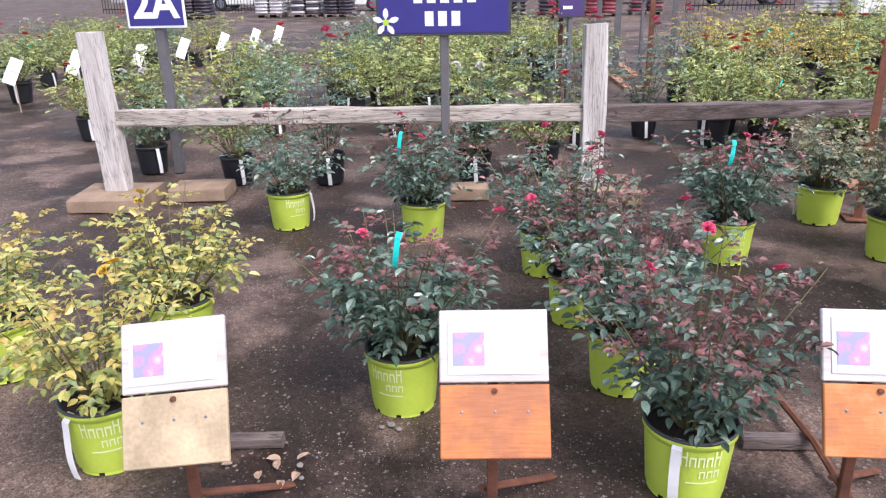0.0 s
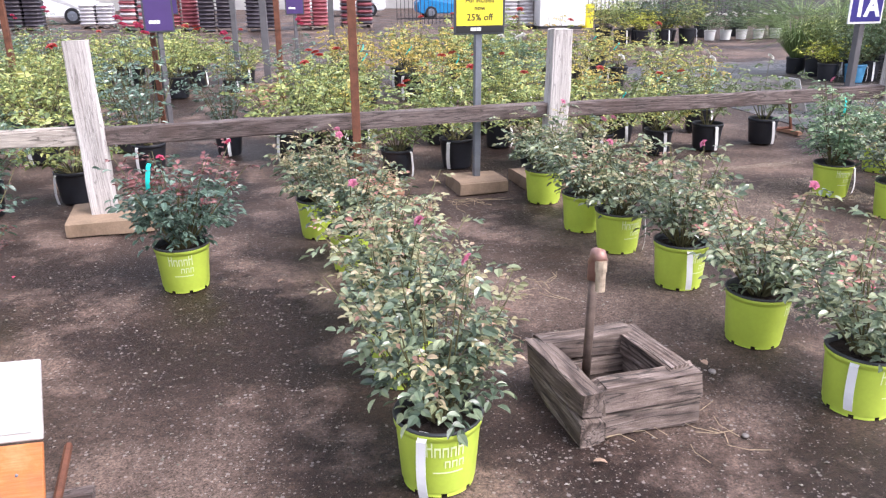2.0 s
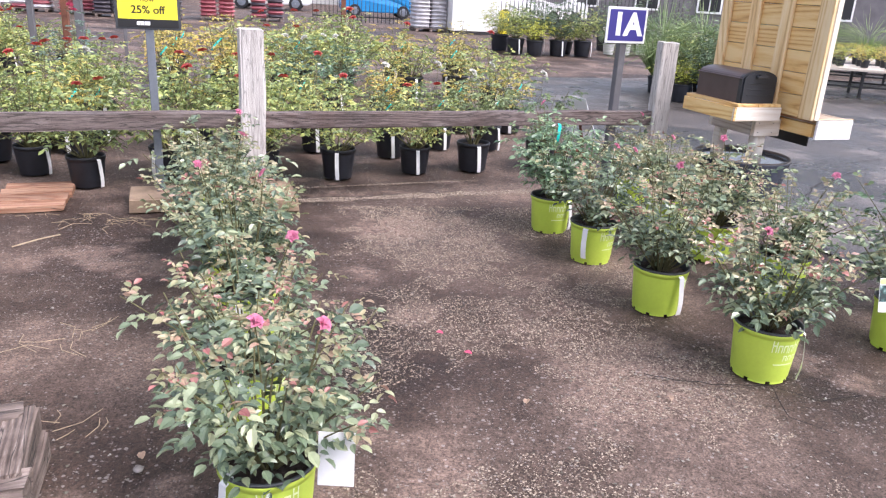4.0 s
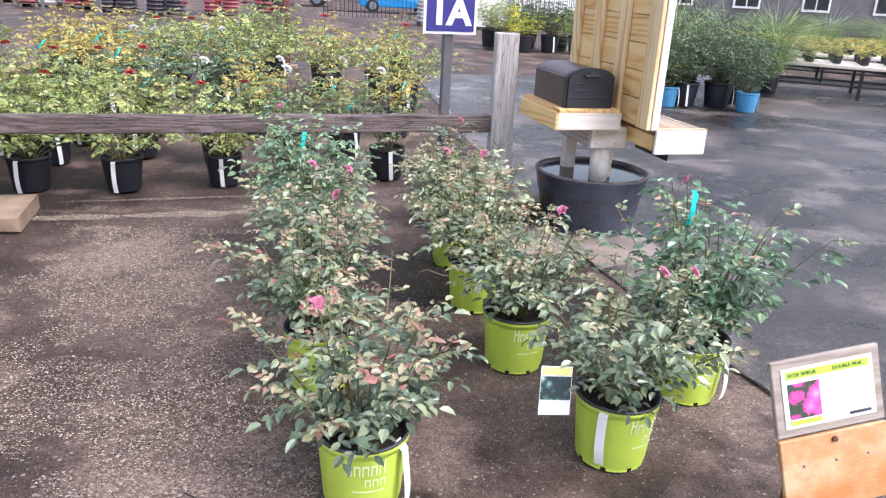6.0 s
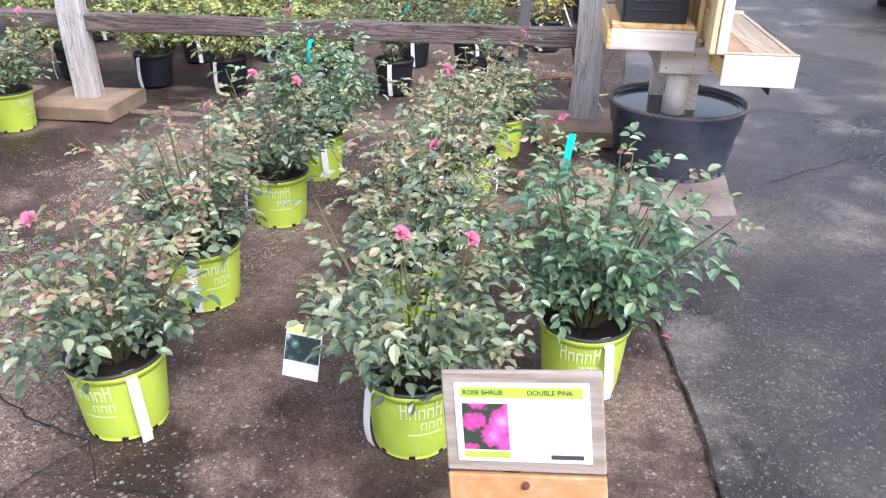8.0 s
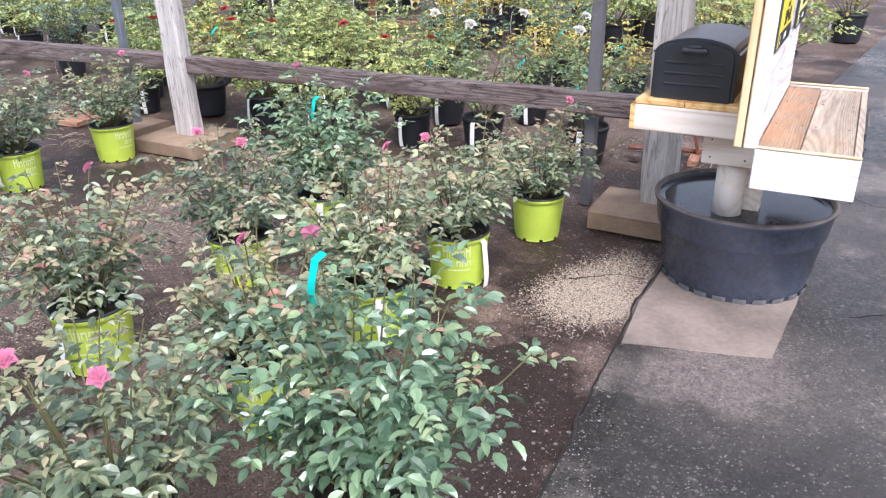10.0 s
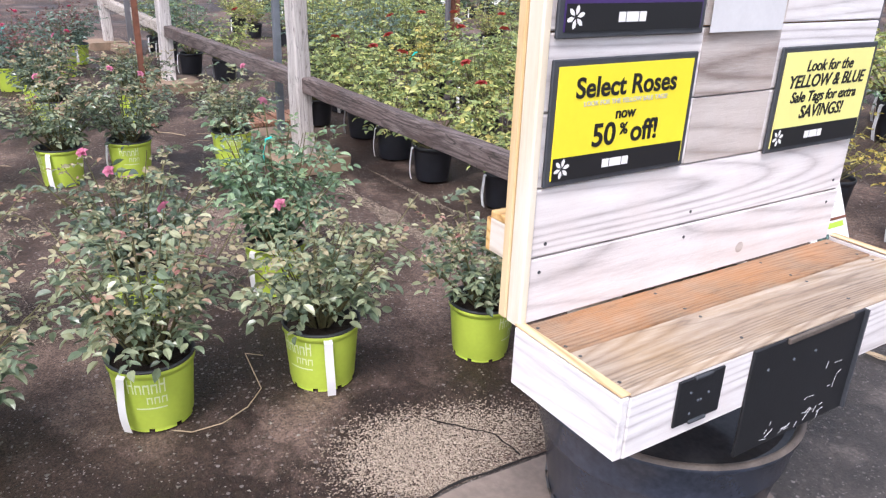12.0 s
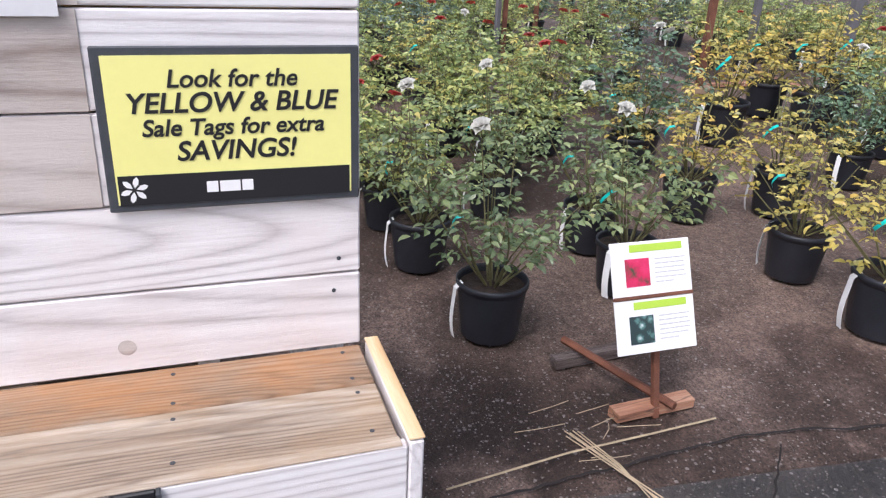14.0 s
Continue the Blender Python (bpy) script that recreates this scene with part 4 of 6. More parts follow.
def crack(points, width, seed):
    """A ragged dark crack in the paving."""
    bm = bmesh.new()
    rows = []
    pts = [Vector((*p, 0)) for p in points]
    for a, b in zip(pts, pts[1:]):
        n = max(2, int((b - a).length / 0.04))
        side = Vector((-(b - a).y, (b - a).x, 0)).normalized()
        for k in range(n):
            p = a.lerp(b, k / n)
            p += side * (noise.noise((p.x * 6, p.y * 6, seed)) * 0.014 + noise.noise((p.x * 25, p.y * 25, seed)) * 0.01)
            w = width * (0.6 + 0.8 * abs(noise.noise((p.x * 9, p.y * 9, seed + 4))))
            rows.append((bm.verts.new(p - side * w + Vector((0, 0, 0.0085))), bm.verts.new(p + side * w + Vector((0, 0, 0.0085)))))
    for a, b in zip(rows, rows[1:]):
        bm.faces.new((a[0], a[1], b[1], b[0]))
    setting("crack", bm, M_CRACK, "dark ragged crack in the asphalt", "crack")


crack([(8.1, -1.0), (8.0, 2.2), (7.87, 2.8), (7.74, 3.2), (7.6, 3.75), (7.455, 4.33), (7.38, 4.62), (7.33, 4.91), (7.29, 5.2)], 0.0055, 1)
crack([(7.2, 5.95), (6.94, 6.9), (6.9, 8.0)], 0.006, 2)
crack([(5.7, 2.3), (5.95, 2.2), (6.2, 2.18), (6.35, 2.05), (6.6, 2.1)], 0.004, 3)
crack([(6.2, 2.18), (6.15, 1.95), (6.3, 1.8)], 0.003, 4)
crack([(7.05, 4.62), (7.2, 4.8), (7.36, 4.84)], 0.004, 5)
crack([(8.1, 5.0), (8.6, 5.6), (9.4, 6.2)], 0.004, 6)
crack([(7.0, 7.0), (7.9, 6.4), (9.6, 6.6), (13, 8.0)], 0.004, 7)
crack([(8.0, 9.0), (10.5, 7.2), (14, 6.6)], 0.006, 8)


# ---- sign stand with bench and mailbox ----
def plank(l, d, h, x, y, z, bevel=0.003):
    return box(l, d, h, x, y, z, bevel)


def sign_stand():
    """Local x runs along the board, local y away from the seat side; the near foot of the board's face is the origin."""
    ob = thing("sign_stand", pose(7.775, 4.53, 0, 0, 0, 101.2), "whitewashed pine sign stand with a bench seat and raw pine back", "sign stand")
    L, seat, low, n = 1.14, 0.748, 0.607, 8
    ph = 0.1535
    for k in range(n):
        z = seat + ph * k
        part("face_board", plank(L - 0.024, 0.02, ph - 0.004, L / 2 + 0.011, 0.01, z + ph / 2), M_WHITEWASH, ob)
        part("back_board", plank(L - 0.05, 0.018, ph - 0.004, L / 2, 0.034, z + ph / 2), M_PINE, ob, "raw yellow pine board")
    for k in range(2, 6):
        part("bare_board", plank((0.27, 0.27, 0.28, 0.25)[k - 2], 0.003, ph - 0.005, 0.59, -0.0012, seat + ph * k + ph / 2, 0.0005), M_GREYED_SHADED, ob, "greyed unpainted stretch of board")
    for x, wide in ((0.066, 0.13), (0.43, 0.11), (0.76, 0.11), (L - 0.05, 0.1)):
        part("stud", box(wide, 0.026, n * ph, x, 0.0565, seat + n * ph / 2), M_PINE_Z, ob, "raw pine upright")
    part("edge_trim", box(0.022, 0.046, n * ph, 0.011, 0.015, seat + n * ph / 2), M_PALE_EDGE, ob, "pale pine edge strip")
    part("edge_trim", box(0.02, 0.03, n * ph, L - 0.011, 0.037, seat + n * ph / 2), M_PALE_EDGE, ob, "pale pine edge strip")
    # seat
    D = 0.298
    for y, w in ((-0.0675, 0.133), (-0.2155, 0.157)):
        part("seat_plank", plank(L - 0.024, w, 0.022, L / 2 + 0.009, y, seat - 0.011), M_SEAT if y > -0.2 else M_SEAT_PALE, ob, "amber stained seat plank" if y > -0.2 else "bleached seat plank")
    part("apron", plank(L - 0.015, 0.022, 0.14, L / 2 + 0.0135, -D - 0.0105, (seat + low) / 2), M_WHITEWASH, ob)
    part("end_apron", plank(0.022, D + 0.022, 0.139, 0.006, -D / 2 - 0.0115, (seat + low) / 2 + 0.004), M_WASH_END, ob)
    part("end_cap", plank(0.024, D + 0.022, 0.004, 0.006, -D / 2 - 0.0115, seat + 0.009, 0.001), M_PINE_Y, ob)
    part("end_apron", plank(0.024, D + 0.022, 0.139, L + 0.02, -D / 2 - 0.0115, (seat + low) / 2 + 0.006), M_WASH_END, ob)
    part("apron_cap", plank(L - 0.024, 0.0225, 0.004, L / 2 + 0.009, -D - 0.0105, seat + 0.0015, 0.001), M_SEAT_PALE, ob)
    part("end_cap", plank(0.026, D + 0.022, 0.004, L + 0.02, -D / 2 - 0.0115, seat + 0.011, 0.001), M_PINE_Y, ob)
    part("seat_bearer", plank(L - 0.1, 0.04, 0.09, L / 2, -0.03, low + 0.06), M_PINE, ob)
    # black plates on the apron
    small = part("small_plate", box(0.135, 0.006, 0.106, 0.2155, -D - 0.0245, 0.69, 0.002), M_BLACK, ob, "small black plate")
    part("plate_lip", box(0.05, 0.01, 0.008, 0.2155, -D - 0.0275, 0.741, 0.002), M_FRAME, small)
    part("plate_lip", box(0.05, 0.01, 0.008, 0.2155, -D - 0.0275, 0.639, 0.002), M_FRAME, small)
    for x, z in ((0.185, 0.71), (0.21, 0.685), (0.218, 0.685), (0.24, 0.695), (0.19, 0.66)):
        part("bolt", lathe([(0.001, 0.002), (0.003, 0.0015), (0.003, 0)], 7), M_STEEL, small, m=pose(x, -D - 0.0277, z, 90, 0, 0))
    large = part("large_plate", box(0.405, 0.008, 0.268, 0.575, -D - 0.0255, 0.616, 0.002), M_BLACK, ob, "large scratched black plate")
    part("plate_lip", box(0.006, 0.016, 0.268, 0.781, -D - 0.0295, 0.616, 0.001), M_FRAME, large)
    part("plate_lip", box(0.24, 0.008, 0.014, 0.6, -D - 0.0325, 0.748, 0.002, Matrix.Rotation(radians(-1), 4, "Y")), M_LIPDIRT, large)
    rq = random.Random(12)
    for k in range(26):
        x, z, l, a = 0.68 - 0.24 * rq.random() ** 1.5, 0.495 + 0.15 * rq.random() ** 2, rq.uniform(0.008, 0.03), rq.uniform(-20, 80)
        part("scratch", box(l, 0.0008, rq.uniform(0.0008, 0.002), 0, 0, 0, 0), M_GREYPRINT, ob, "pale scratch", pose(x + (z - 0.5) * 0.5, -D - 0.0299, z, 0, -a, 0))
    for x in (0.43, 0.52, 0.6):
        part("bolt", lathe([(0.001, 0.003), (0.004, 0.002), (0.004, 0)], 8), M_STEEL, ob, m=pose(x, -D - 0.0295, 0.69, 90, 0, 0))
    # nail heads
    for k in range(n):
        for x in (0.05, 0.5, L - 0.05):
            part("nail", lathe([(0.0005, 0.0012), (0.0042, 0.001), (0.0042, 0)], 7), M_FRAME, ob, m=pose(x + 0.01 * (k % 3), -0.0005, seat + ph * k + (0.03 if k % 2 else 0.12), 90, 0, 0))
    for x in (0.04, 0.4, 0.8, L - 0.04):
        for y in (-0.025, -0.115, -0.16, -0.27):
            part("nail", lathe([(0.0005, 0.0012), (0.0042, 0.001), (0.0042, 0)], 7), M_FRAME, ob, m=Matrix.Translation((x, y, seat)))
    part("knot", lathe([(0.0005, 0.0012), (0.009, 0.0011), (0.014, 0.0006), (0.015, 0)], 16), M_GREYED_SHADED, ob, "grey knot in the board", pose(0.73, -0.0002, seat + 0.05, 90, 0, 0))
    # shelf for the mailbox
    part("shelf_plank", plank(0.6, 0.2, 0.022, 0.575, 0.195, 0.81), M_PINE, ob)
    part("shelf_plank", plank(0.6, 0.185, 0.022, 0.575, 0.3905, 0.81), M_PINE, ob)
    part("shelf_apron", plank(0.022, 0.42, 0.1, 0.287, 0.291, 0.748), M_PALE_PINE_Y, ob)
    part("shelf_apron", plank(0.6, 0.022, 0.1, 0.575, 0.49, 0.748), M_PINE, ob)
    # posts and cross pieces down into the tub
    part("leg", lathe([(0.058, 0.352), (0.058, 0.578)], 20, True), M_PALE_PINE, ob, "pale round timber leg", Matrix.Translation((0.44, 0.11, 0)), True)
    for x, y in ((0.53, 0.03), (0.8, 0.16)):
        part("leg", box(0.075, 0.075, 0.36, x, y, 0.532, 0.004), M_PALE_PINE, ob, "pale square timber leg")
    part("cross_piece", plank(0.04, 0.235, 0.13, 0.375, 0.105, 0.637), M_PALE_PINE_Y, ob)
    part("cross_piece", plank(0.04, 0.235, 0.13, 0.86, 0.105, 0.637), M_PALE_PINE_Y, ob)
    # Greyer than the cross pieces: the long side's shade put into the colour.
    for y in (0.0, 0.205):
        part("bearer", plank(0.44, 0.04, 0.128, 0.6175, y, 0.637), M_GREYED_SHADED, ob, "pine bearer coloured darker for its shaded side")
    for y, z in ((0.06, 0.6), (0.06, 0.67), (0.19, 0.6), (0.19, 0.67)):
        part("nail", lathe([(0.0005, 0.0012), (0.0042, 0.001), (0.0042, 0)], 7), M_FRAME, ob, m=pose(0.3548, y, z, 0, -90, 0))
    return ob


stand = sign_stand()
STAND = stand.matrix_basis.copy()
FACE = STAND @ pose(0, -0.001, 0, 90, 0, 0)


def wall_sign(name, x0, x1, z0, z1, face, label, write):
    w, h = x1 - x0, z1 - z0
    ob = thing(name, FACE @ Matrix.Translation(((x0 + x1) / 2, (z0 + z1) / 2, 0.008)), label, "sign")
    part("frame", box(w, h, 0.008, 0, 0, 0, 0.002), M_FRAME, ob, "charcoal plastic frame")
    panel = part("panel", box(w - 0.028, h - 0.026, 0.002, 0, 0, 0.005, 0), face, ob)
    write(panel, Matrix.Translation((0, 0, 0.0068)), w - 0.028, h - 0.026)
    part("black_band", flat(w - 0.034, h * 0.19, 0, -h * 0.36, 0.0062, 0.0012), M_INK, ob)
    part("printed_line", bars(1, w * 0.3, h * 0.07, -w * 0.13, -h * 0.325, np.random.default_rng(8), 0.0), M_WHITE, ob, "plain pale bar of a shop name", Matrix.Translation((0, 0, 0.0073)))
    petal_mark(ob, Matrix.Translation((0, 0, 0.0074)), -w * 0.4, -h * 0.355, h * 0.085, 6, M_WHITE)
    return ob


def write_select(panel, up, w, h):
    lettering("Select Roses", 0.056, M_INK, panel, 0.0, h * 0.3, up, bold=0.0012)
    lettering("LOOK FOR THE YELLOW SALE TAGS!", 0.0142, M_GREYPRINT, panel, 0, h * 0.165, up)
    lettering("now", 0.032, M_INK, panel, 0.0, h * 0.05, up, bold=0.0007)
    lettering("50", 0.066, M_INK, panel, -0.055, -h * 0.14, up, bold=0.0013)
    lettering("%", 0.034, M_INK, panel, 0.0, -h * 0.1, up, bold=0.0008)
    lettering("off!", 0.062, M_INK, panel, 0.062, -h * 0.14, up, bold=0.0013)


def write_look(panel, up, w, h):
    for text, size, y, bold in (("Look for the", 0.0385, 0.345, 0.0006), ("YELLOW & BLUE", 0.0435, 0.185, 0.0008), ("Sale Tags for extra", 0.037, 0.02, 0.0007), ("SAVINGS!", 0.044, -0.145, 0.0008)):
        lettering(text, size, M_INK, panel, 0, h * y, up, bold=bold, shear=0.2)


def write_purple(panel, up, w, h):
    part("printed_line", bars(1, w * 0.3, 0.02, -w * 0.15, -h * 0.05, np.random.default_rng(4), 0.1), M_WHITE, panel, m=up)


wall_sign("select_roses_sign", 0.03, 0.435, 1.06, 1.312, M_YELLOW, "yellow framed sale sign lettered Select Roses half price", write_select)
wall_sign("sale_tags_sign", 0.735, 1.135, 1.05, 1.308, M_CREAM, "pale yellow framed sign about yellow and blue sale tags", write_look)
wall_sign("purple_sign", 0.03, 0.435, 1.35, 1.62, M_PURPLE, "dark purple framed sign with white print", write_purple)
sleeve = thing("plastic_sleeve", FACE @ Matrix.Translation((0.58, 1.47, 0.014)), "clear plastic sleeve tacked over bare boards", "plastic sleeve")
part("sheet", box(0.25, 0.24, 0.0012, 0, 0, 0, 0), plain("cloudy_plastic", (0.66, 0.66, 0.68), 0.25, 0, 0.1, 6.0, 0), sleeve)


def mailbox():
    """A curved-top mailbox; its door looks along local -x."""
    ob = thing("mailbox", STAND @ Matrix.Translation((0.325, 0.285, 0.8215)), "dark brown curved-top mailbox with a black door", "mailbox")
    w, h, l = 0.295, 0.225, 0.5

    def arch(x0, x1, grow):
        bm = bmesh.new()
        prof = [(-w / 2 - grow, 0.0), (-w / 2 - grow, h * 0.76)]
        prof += [(-(w / 2 + grow) * math.cos(math.pi * k / 12), h * 0.76 + (h * 0.24 + grow) * math.sin(math.pi * k / 12)) for k in range(1, 12)]
        prof += [(w / 2 + grow, h * 0.76), (w / 2 + grow, 0.0)]
        rings = [[bm.verts.new((x, y, z)) for y, z in prof] for x in (x0, x1)]
        n = len(prof)
        for i in range(n):
            bm.faces.new((rings[0][i], rings[0][(i + 1) % n], rings[1][(i + 1) % n], rings[1][i]))
        bm.faces.new(rings[0])
        bm.faces.new(rings[1][::-1])
        bmesh.ops.recalc_face_normals(bm, faces=bm.faces[:])
        return bm
    part("body", arch(0.02, l, 0), M_MAILBOX, ob)
    part("hood", arch(0.0, 0.03, 0.006), M_MAILDOOR, ob)
    for sy in (-1, 1):
        part("eave", box(l, 0.014, 0.008, l / 2 + 0.006, sy * (w / 2 + 0.006), h * 0.77, 0.002), M_MAILBOX, ob)
    door = part("door", arch(-0.012, 0.001, -0.008), M_MAILDOOR, ob, "black ribbed plastic door")
    for z in (0.06, 0.1, 0.14):
        part("rib", box(0.006, w * 0.72, 0.008, -0.014, 0, z, 0.002), M_MAILDOOR, door)
    part("handle", join(box(0.03, 0.1, 0.02, -0.025, 0, h * 0.83, 0.008), box(0.022, 0.05, 0.012, -0.022, 0, h * 0.83 + 0.014, 0.005)), M_MAILDOOR, door)
    return ob


mailbox()


def tub():
    ob = thing("round_tub", pose(7.59, 5.12, 0) @ Matrix.Diagonal((0.98, 0.98, 1.03, 1)), "large round charcoal plastic tub filled with dark water", "tub")
    prof = [(0.3, 0.0), (0.306, 0.02), (0.341, 0.232), (0.35, 0.24), (0.354, 0.255), (0.367, 0.34), (0.374, 0.348), (0.375, 0.362), (0.362, 0.368), (0.35, 0.35), (0.34, 0.25)]
    part("shell", lathe(prof, 64), M_TUB, ob, smooth=True)
    feet = lathe([(0.302, 0.0), (0.309, 0.028), (0.315, 0.03), (0.309, 0.0)], 72)
    bmesh.ops.delete(feet, geom=[f for k, f in enumerate(feet.faces[:]) if k % 72 not in (1, 2)], context="FACES")
    tooth = part("foot_tooth", feet, M_TUBFOOT, ob, "scuffed foot tooth")
    for k in range(1, 24):
        part("foot_tooth", tooth.data, None, ob, "scuffed foot tooth", Matrix.Rotation(2 * math.pi * k / 24, 4, "Z"))
    bm = lathe([(0.354, 0.345), (0.33, 0.341), (0.2, 0.343), (0.001, 0.345)], 48)
    part("water", bm, M_WATER, ob, "dark standing water")
    part("lip_dirt", lathe([(0.352, 0.354), (0.361, 0.3695), (0.3705, 0.3685), (0.3765, 0.361)], 64), M_LIPDIRT, ob, "brown dirt along the lip", smooth=True)


tub()

# ---- roses in lime pots ----
ROSES = [
    rose_bush("burgundy", 11, 0.66, 0.29, 33, 14, 0.042, 3, -1.9, -1.3, 0.48),
    rose_bush("burgundy", 12, 0.6, 0.28, 30, 14, 0.046, 2, None, -1.7, 0.26),
    rose_bush("burgundy", 13, 0.56, 0.29, 24, 13, 0.042, 1, -1.2, -2.0, 0.25),
    rose_bush("olive", 14, 0.54, 0.255, 26, 13, 0.043, 1, -2.0, -1.4),
    rose_bush("olive", 15, 0.52, 0.245, 26, 13, 0.043, 1, None, -1.6),
    rose_bush("olive", 16, 0.52, 0.26, 26, 13, 0.044, 1, -1.1, -1.9),
    rose_bush("olive", 17, 0.56, 0.255, 26, 13, 0.043, 2, -2.4, -1.2, 0.2),
    rose_bush("green", 18, 0.63, 0.27, 29, 14, 0.045, 1, -0.9, -1.4, 0.12),
    rose_bush("yellow", 19, 0.52, 0.28, 24, 11, 0.044, 2, -2.0, -1.2),
    rose_bush("yellow", 20, 0.5, 0.28, 22, 11, 0.044, 1, None, -1.0),
]
ROWS = scatter(ROSES, [
    (8, -0.77, 0.66, 10, 1.0), (9, -1.56, 1.09, 80, 1.0), (8, -0.95, 1.42, 200, 1.0),
    (1, 0.1, 1.17, 0, 1.0), (0, 1.08, 0.87, 0, 1.0), (1, 0.89, 1.46, 130, 1.0), (0, 0.69, 2.01, 100, 1.0), (2, 0.49, 2.59, 0, 1.0),
    (1, 1.45, 2.93, 20, 1.0), (2, -1.18, 3.09, 70, 1.0), (1, -0.28, 3.01, 250, 1.0),
    (3, 2.64, 1.19, 0, 1.0), (4, 2.55, 1.85, 0, 1.0), (5, 2.5, 2.42, 0, 1.0), (3, 2.33, 3.12, 120, 1.0), (5, 2.1, 3.73, 200, 1.0),
    (6, 4.23, 1.47, 0, 1.0), (4, 4.11, 2.04, 60, 1.0), (3, 4.03, 2.71, 20, 1.0), (5, 3.88, 3.28, 40, 1.0), (6, 3.78, 3.69, 70, 1.0), (4, 3.67, 4.36, 100, 1.0),
    (5, 6.23, 2.32, 30, 1.0), (3, 6.04, 3.0, 45, 1.0), (6, 5.93, 3.73, 10, 1.0), (7, 5.83, 4.31, 0, 1.0),
    (6, 7.06, 2.54, 15, 1.0), (4, 6.82, 3.18, 20, 1.0), (3, 6.71, 3.76, 75, 1.0), (5, 6.65, 4.34, 60, 1.0), (4, 6.65, 4.98, 130, 0.95),
    (7, 7.47, 2.96, 0, 1.02),
])


def hang_card(bush, m, w, h, photo):
    """A plant tag that hangs among the leaves."""
    local = bush.matrix_basis.inverted() @ m
    card = part("hang_tag", box(w, h, 0.0015, 0, 0, 0, 0), M_PAPER, bush, "white card plant tag", local)
    if photo:
        part("photo", flat(w * 0.96, h * 0.48, 0, h * 0.05, 0.0012), M_DARKPIC, card)
        part("band", flat(w * 0.96, h * 0.16, 0, h * 0.4, 0.0012), M_CREAM, card)


hang_card(ROWS[16], pose(4.42, 1.31, 0.33, 82, 0, -8), 0.095, 0.15, False)
hang_card(ROWS[26], pose(6.81, 2.38, 0.33, 74, 4, 6), 0.1, 0.15, True)

for bush, x, y, z in ((ROWS[8], 1.4, 2.75, 0.7), (ROWS[10], -0.35, 2.85, 0.68), (ROWS[3], 0.13, 1.1, 0.7), (ROWS[25], 5.83, 4.33, 0.71), (ROWS[31], 7.38, 2.97, 0.82)):
    part("ribbon", ribbon(-1.5, 0.03, 0, 0.13, 0.02, np.random.default_rng(3)), M_TEAL, bush, "teal plastic ribbon", bush.matrix_basis.inverted() @ pose(x, y, z, 0, 8, 0))

# ---- rows behind the fence ----
FIELD = [
    black_pot_plant("field", 31, "leafy green rose in a black nursery pot", "rose bush", 0.62, 0.4, 22, 9, 0.05, flower="red", count=2),
    black_pot_plant("field", 32, "bushy light green rose in a black nursery pot", "rose bush", 0.72, 0.42, 22, 9, 0.05),
    black_pot_plant("field", 33, "yellow-green rose in a black nursery pot", "rose bush", 0.56, 0.42, 22, 9, 0.05, flower="red", count=1),
    black_pot_plant("autumn", 34, "rose with orange autumn leaves in a black pot", "rose bush", 0.55, 0.28, 14, 8, 0.04),
    black_pot_plant("green", 35, "dark green rose with white flowers in a black pot", "rose bush", 0.66, 0.36, 20, 10, 0.046, flower="white", count=2),
    black_pot_plant("burgundy", 36, "rose with hot pink flowers in a black pot", "rose bush", 0.95, 0.32, 14, 9, 0.05, flower="hotpink", count=2),
    black_pot_plant("loose", 37, "loose dark green rose in a black nursery pot", "rose bush", 0.6, 0.27, 13, 9, 0.045, flower="white", count=1),
]
for k in (3, 6):
    part("ribbon", ribbon(-1.5, 0.03, 0, 0.1, 0.013, np.random.default_rng(k)), M_TEAL, FIELD[k], "teal plastic ribbon", Matrix.Translation((0.06, -0.1, 0.5)) @ pose(0, 0, 0, 0, 40, 20))
rf = random.Random(4)
spots = [(0, 2.63, 5.2), (1, 2.15, 5.53), (2, 3.15, 5.47), (1, 3.65, 6.3), (2, 4.42, 5.6), (0, 5.06, 5.83), (6, 5.58, 5.96), (6, 4.89, 6.43), (0, 3.83, 5.52),
         (6, 6.24, 6.18), (6, 5.39, 6.84), (6, 5.87, 6.86), (3, 4.08, 7.51), (4, 4.38, 8.93), (4, -0.21, 4.34), (2, 0.28, 4.67), (5, -1.31, 4.13), (1, -2.02, 4.02), (4, -2.89, 4.23),
         (3, 4.96, 7.55), (3, 5.75, 7.75), (4, 4.0, 7.6), (3, 6.3, 7.83), (3, 4.9, 8.14), (3, 3.31, 8.54),
         (5, 1.55, 8.4), (0, 1.85, 7.9), (1, -0.82, 11.13), (2, -1.54, 10.84), (0, -0.3, 11.36), (5, 0.55, 5.6), (5, 1.1, 6.2)]
for y0 in range(6):
    for x0 in range(6):
        x, y = 2.3 + 0.8 * x0 + rf.uniform(-0.2, 0.2) - 0.03 * y0, 6.5 + 0.98 * y0 + 0.18 * x0 + rf.uniform(-0.2, 0.2)
        if all((x - q[1]) ** 2 + (y - q[2]) ** 2 > 0.3 for q in spots) and not (x < 3.7 and 7.4 < y < 9.3) and not (x > 4.5 and y < 8.7) and not (x > 4.8 and (x0 + y0) % 3 == 0):
            spots.append((rf.choice((3, 3, 2, 4) if x > 4.6 and y > 7 else (0, 1, 1, 2, 2, 3, 3, 3, 4)), x, y))
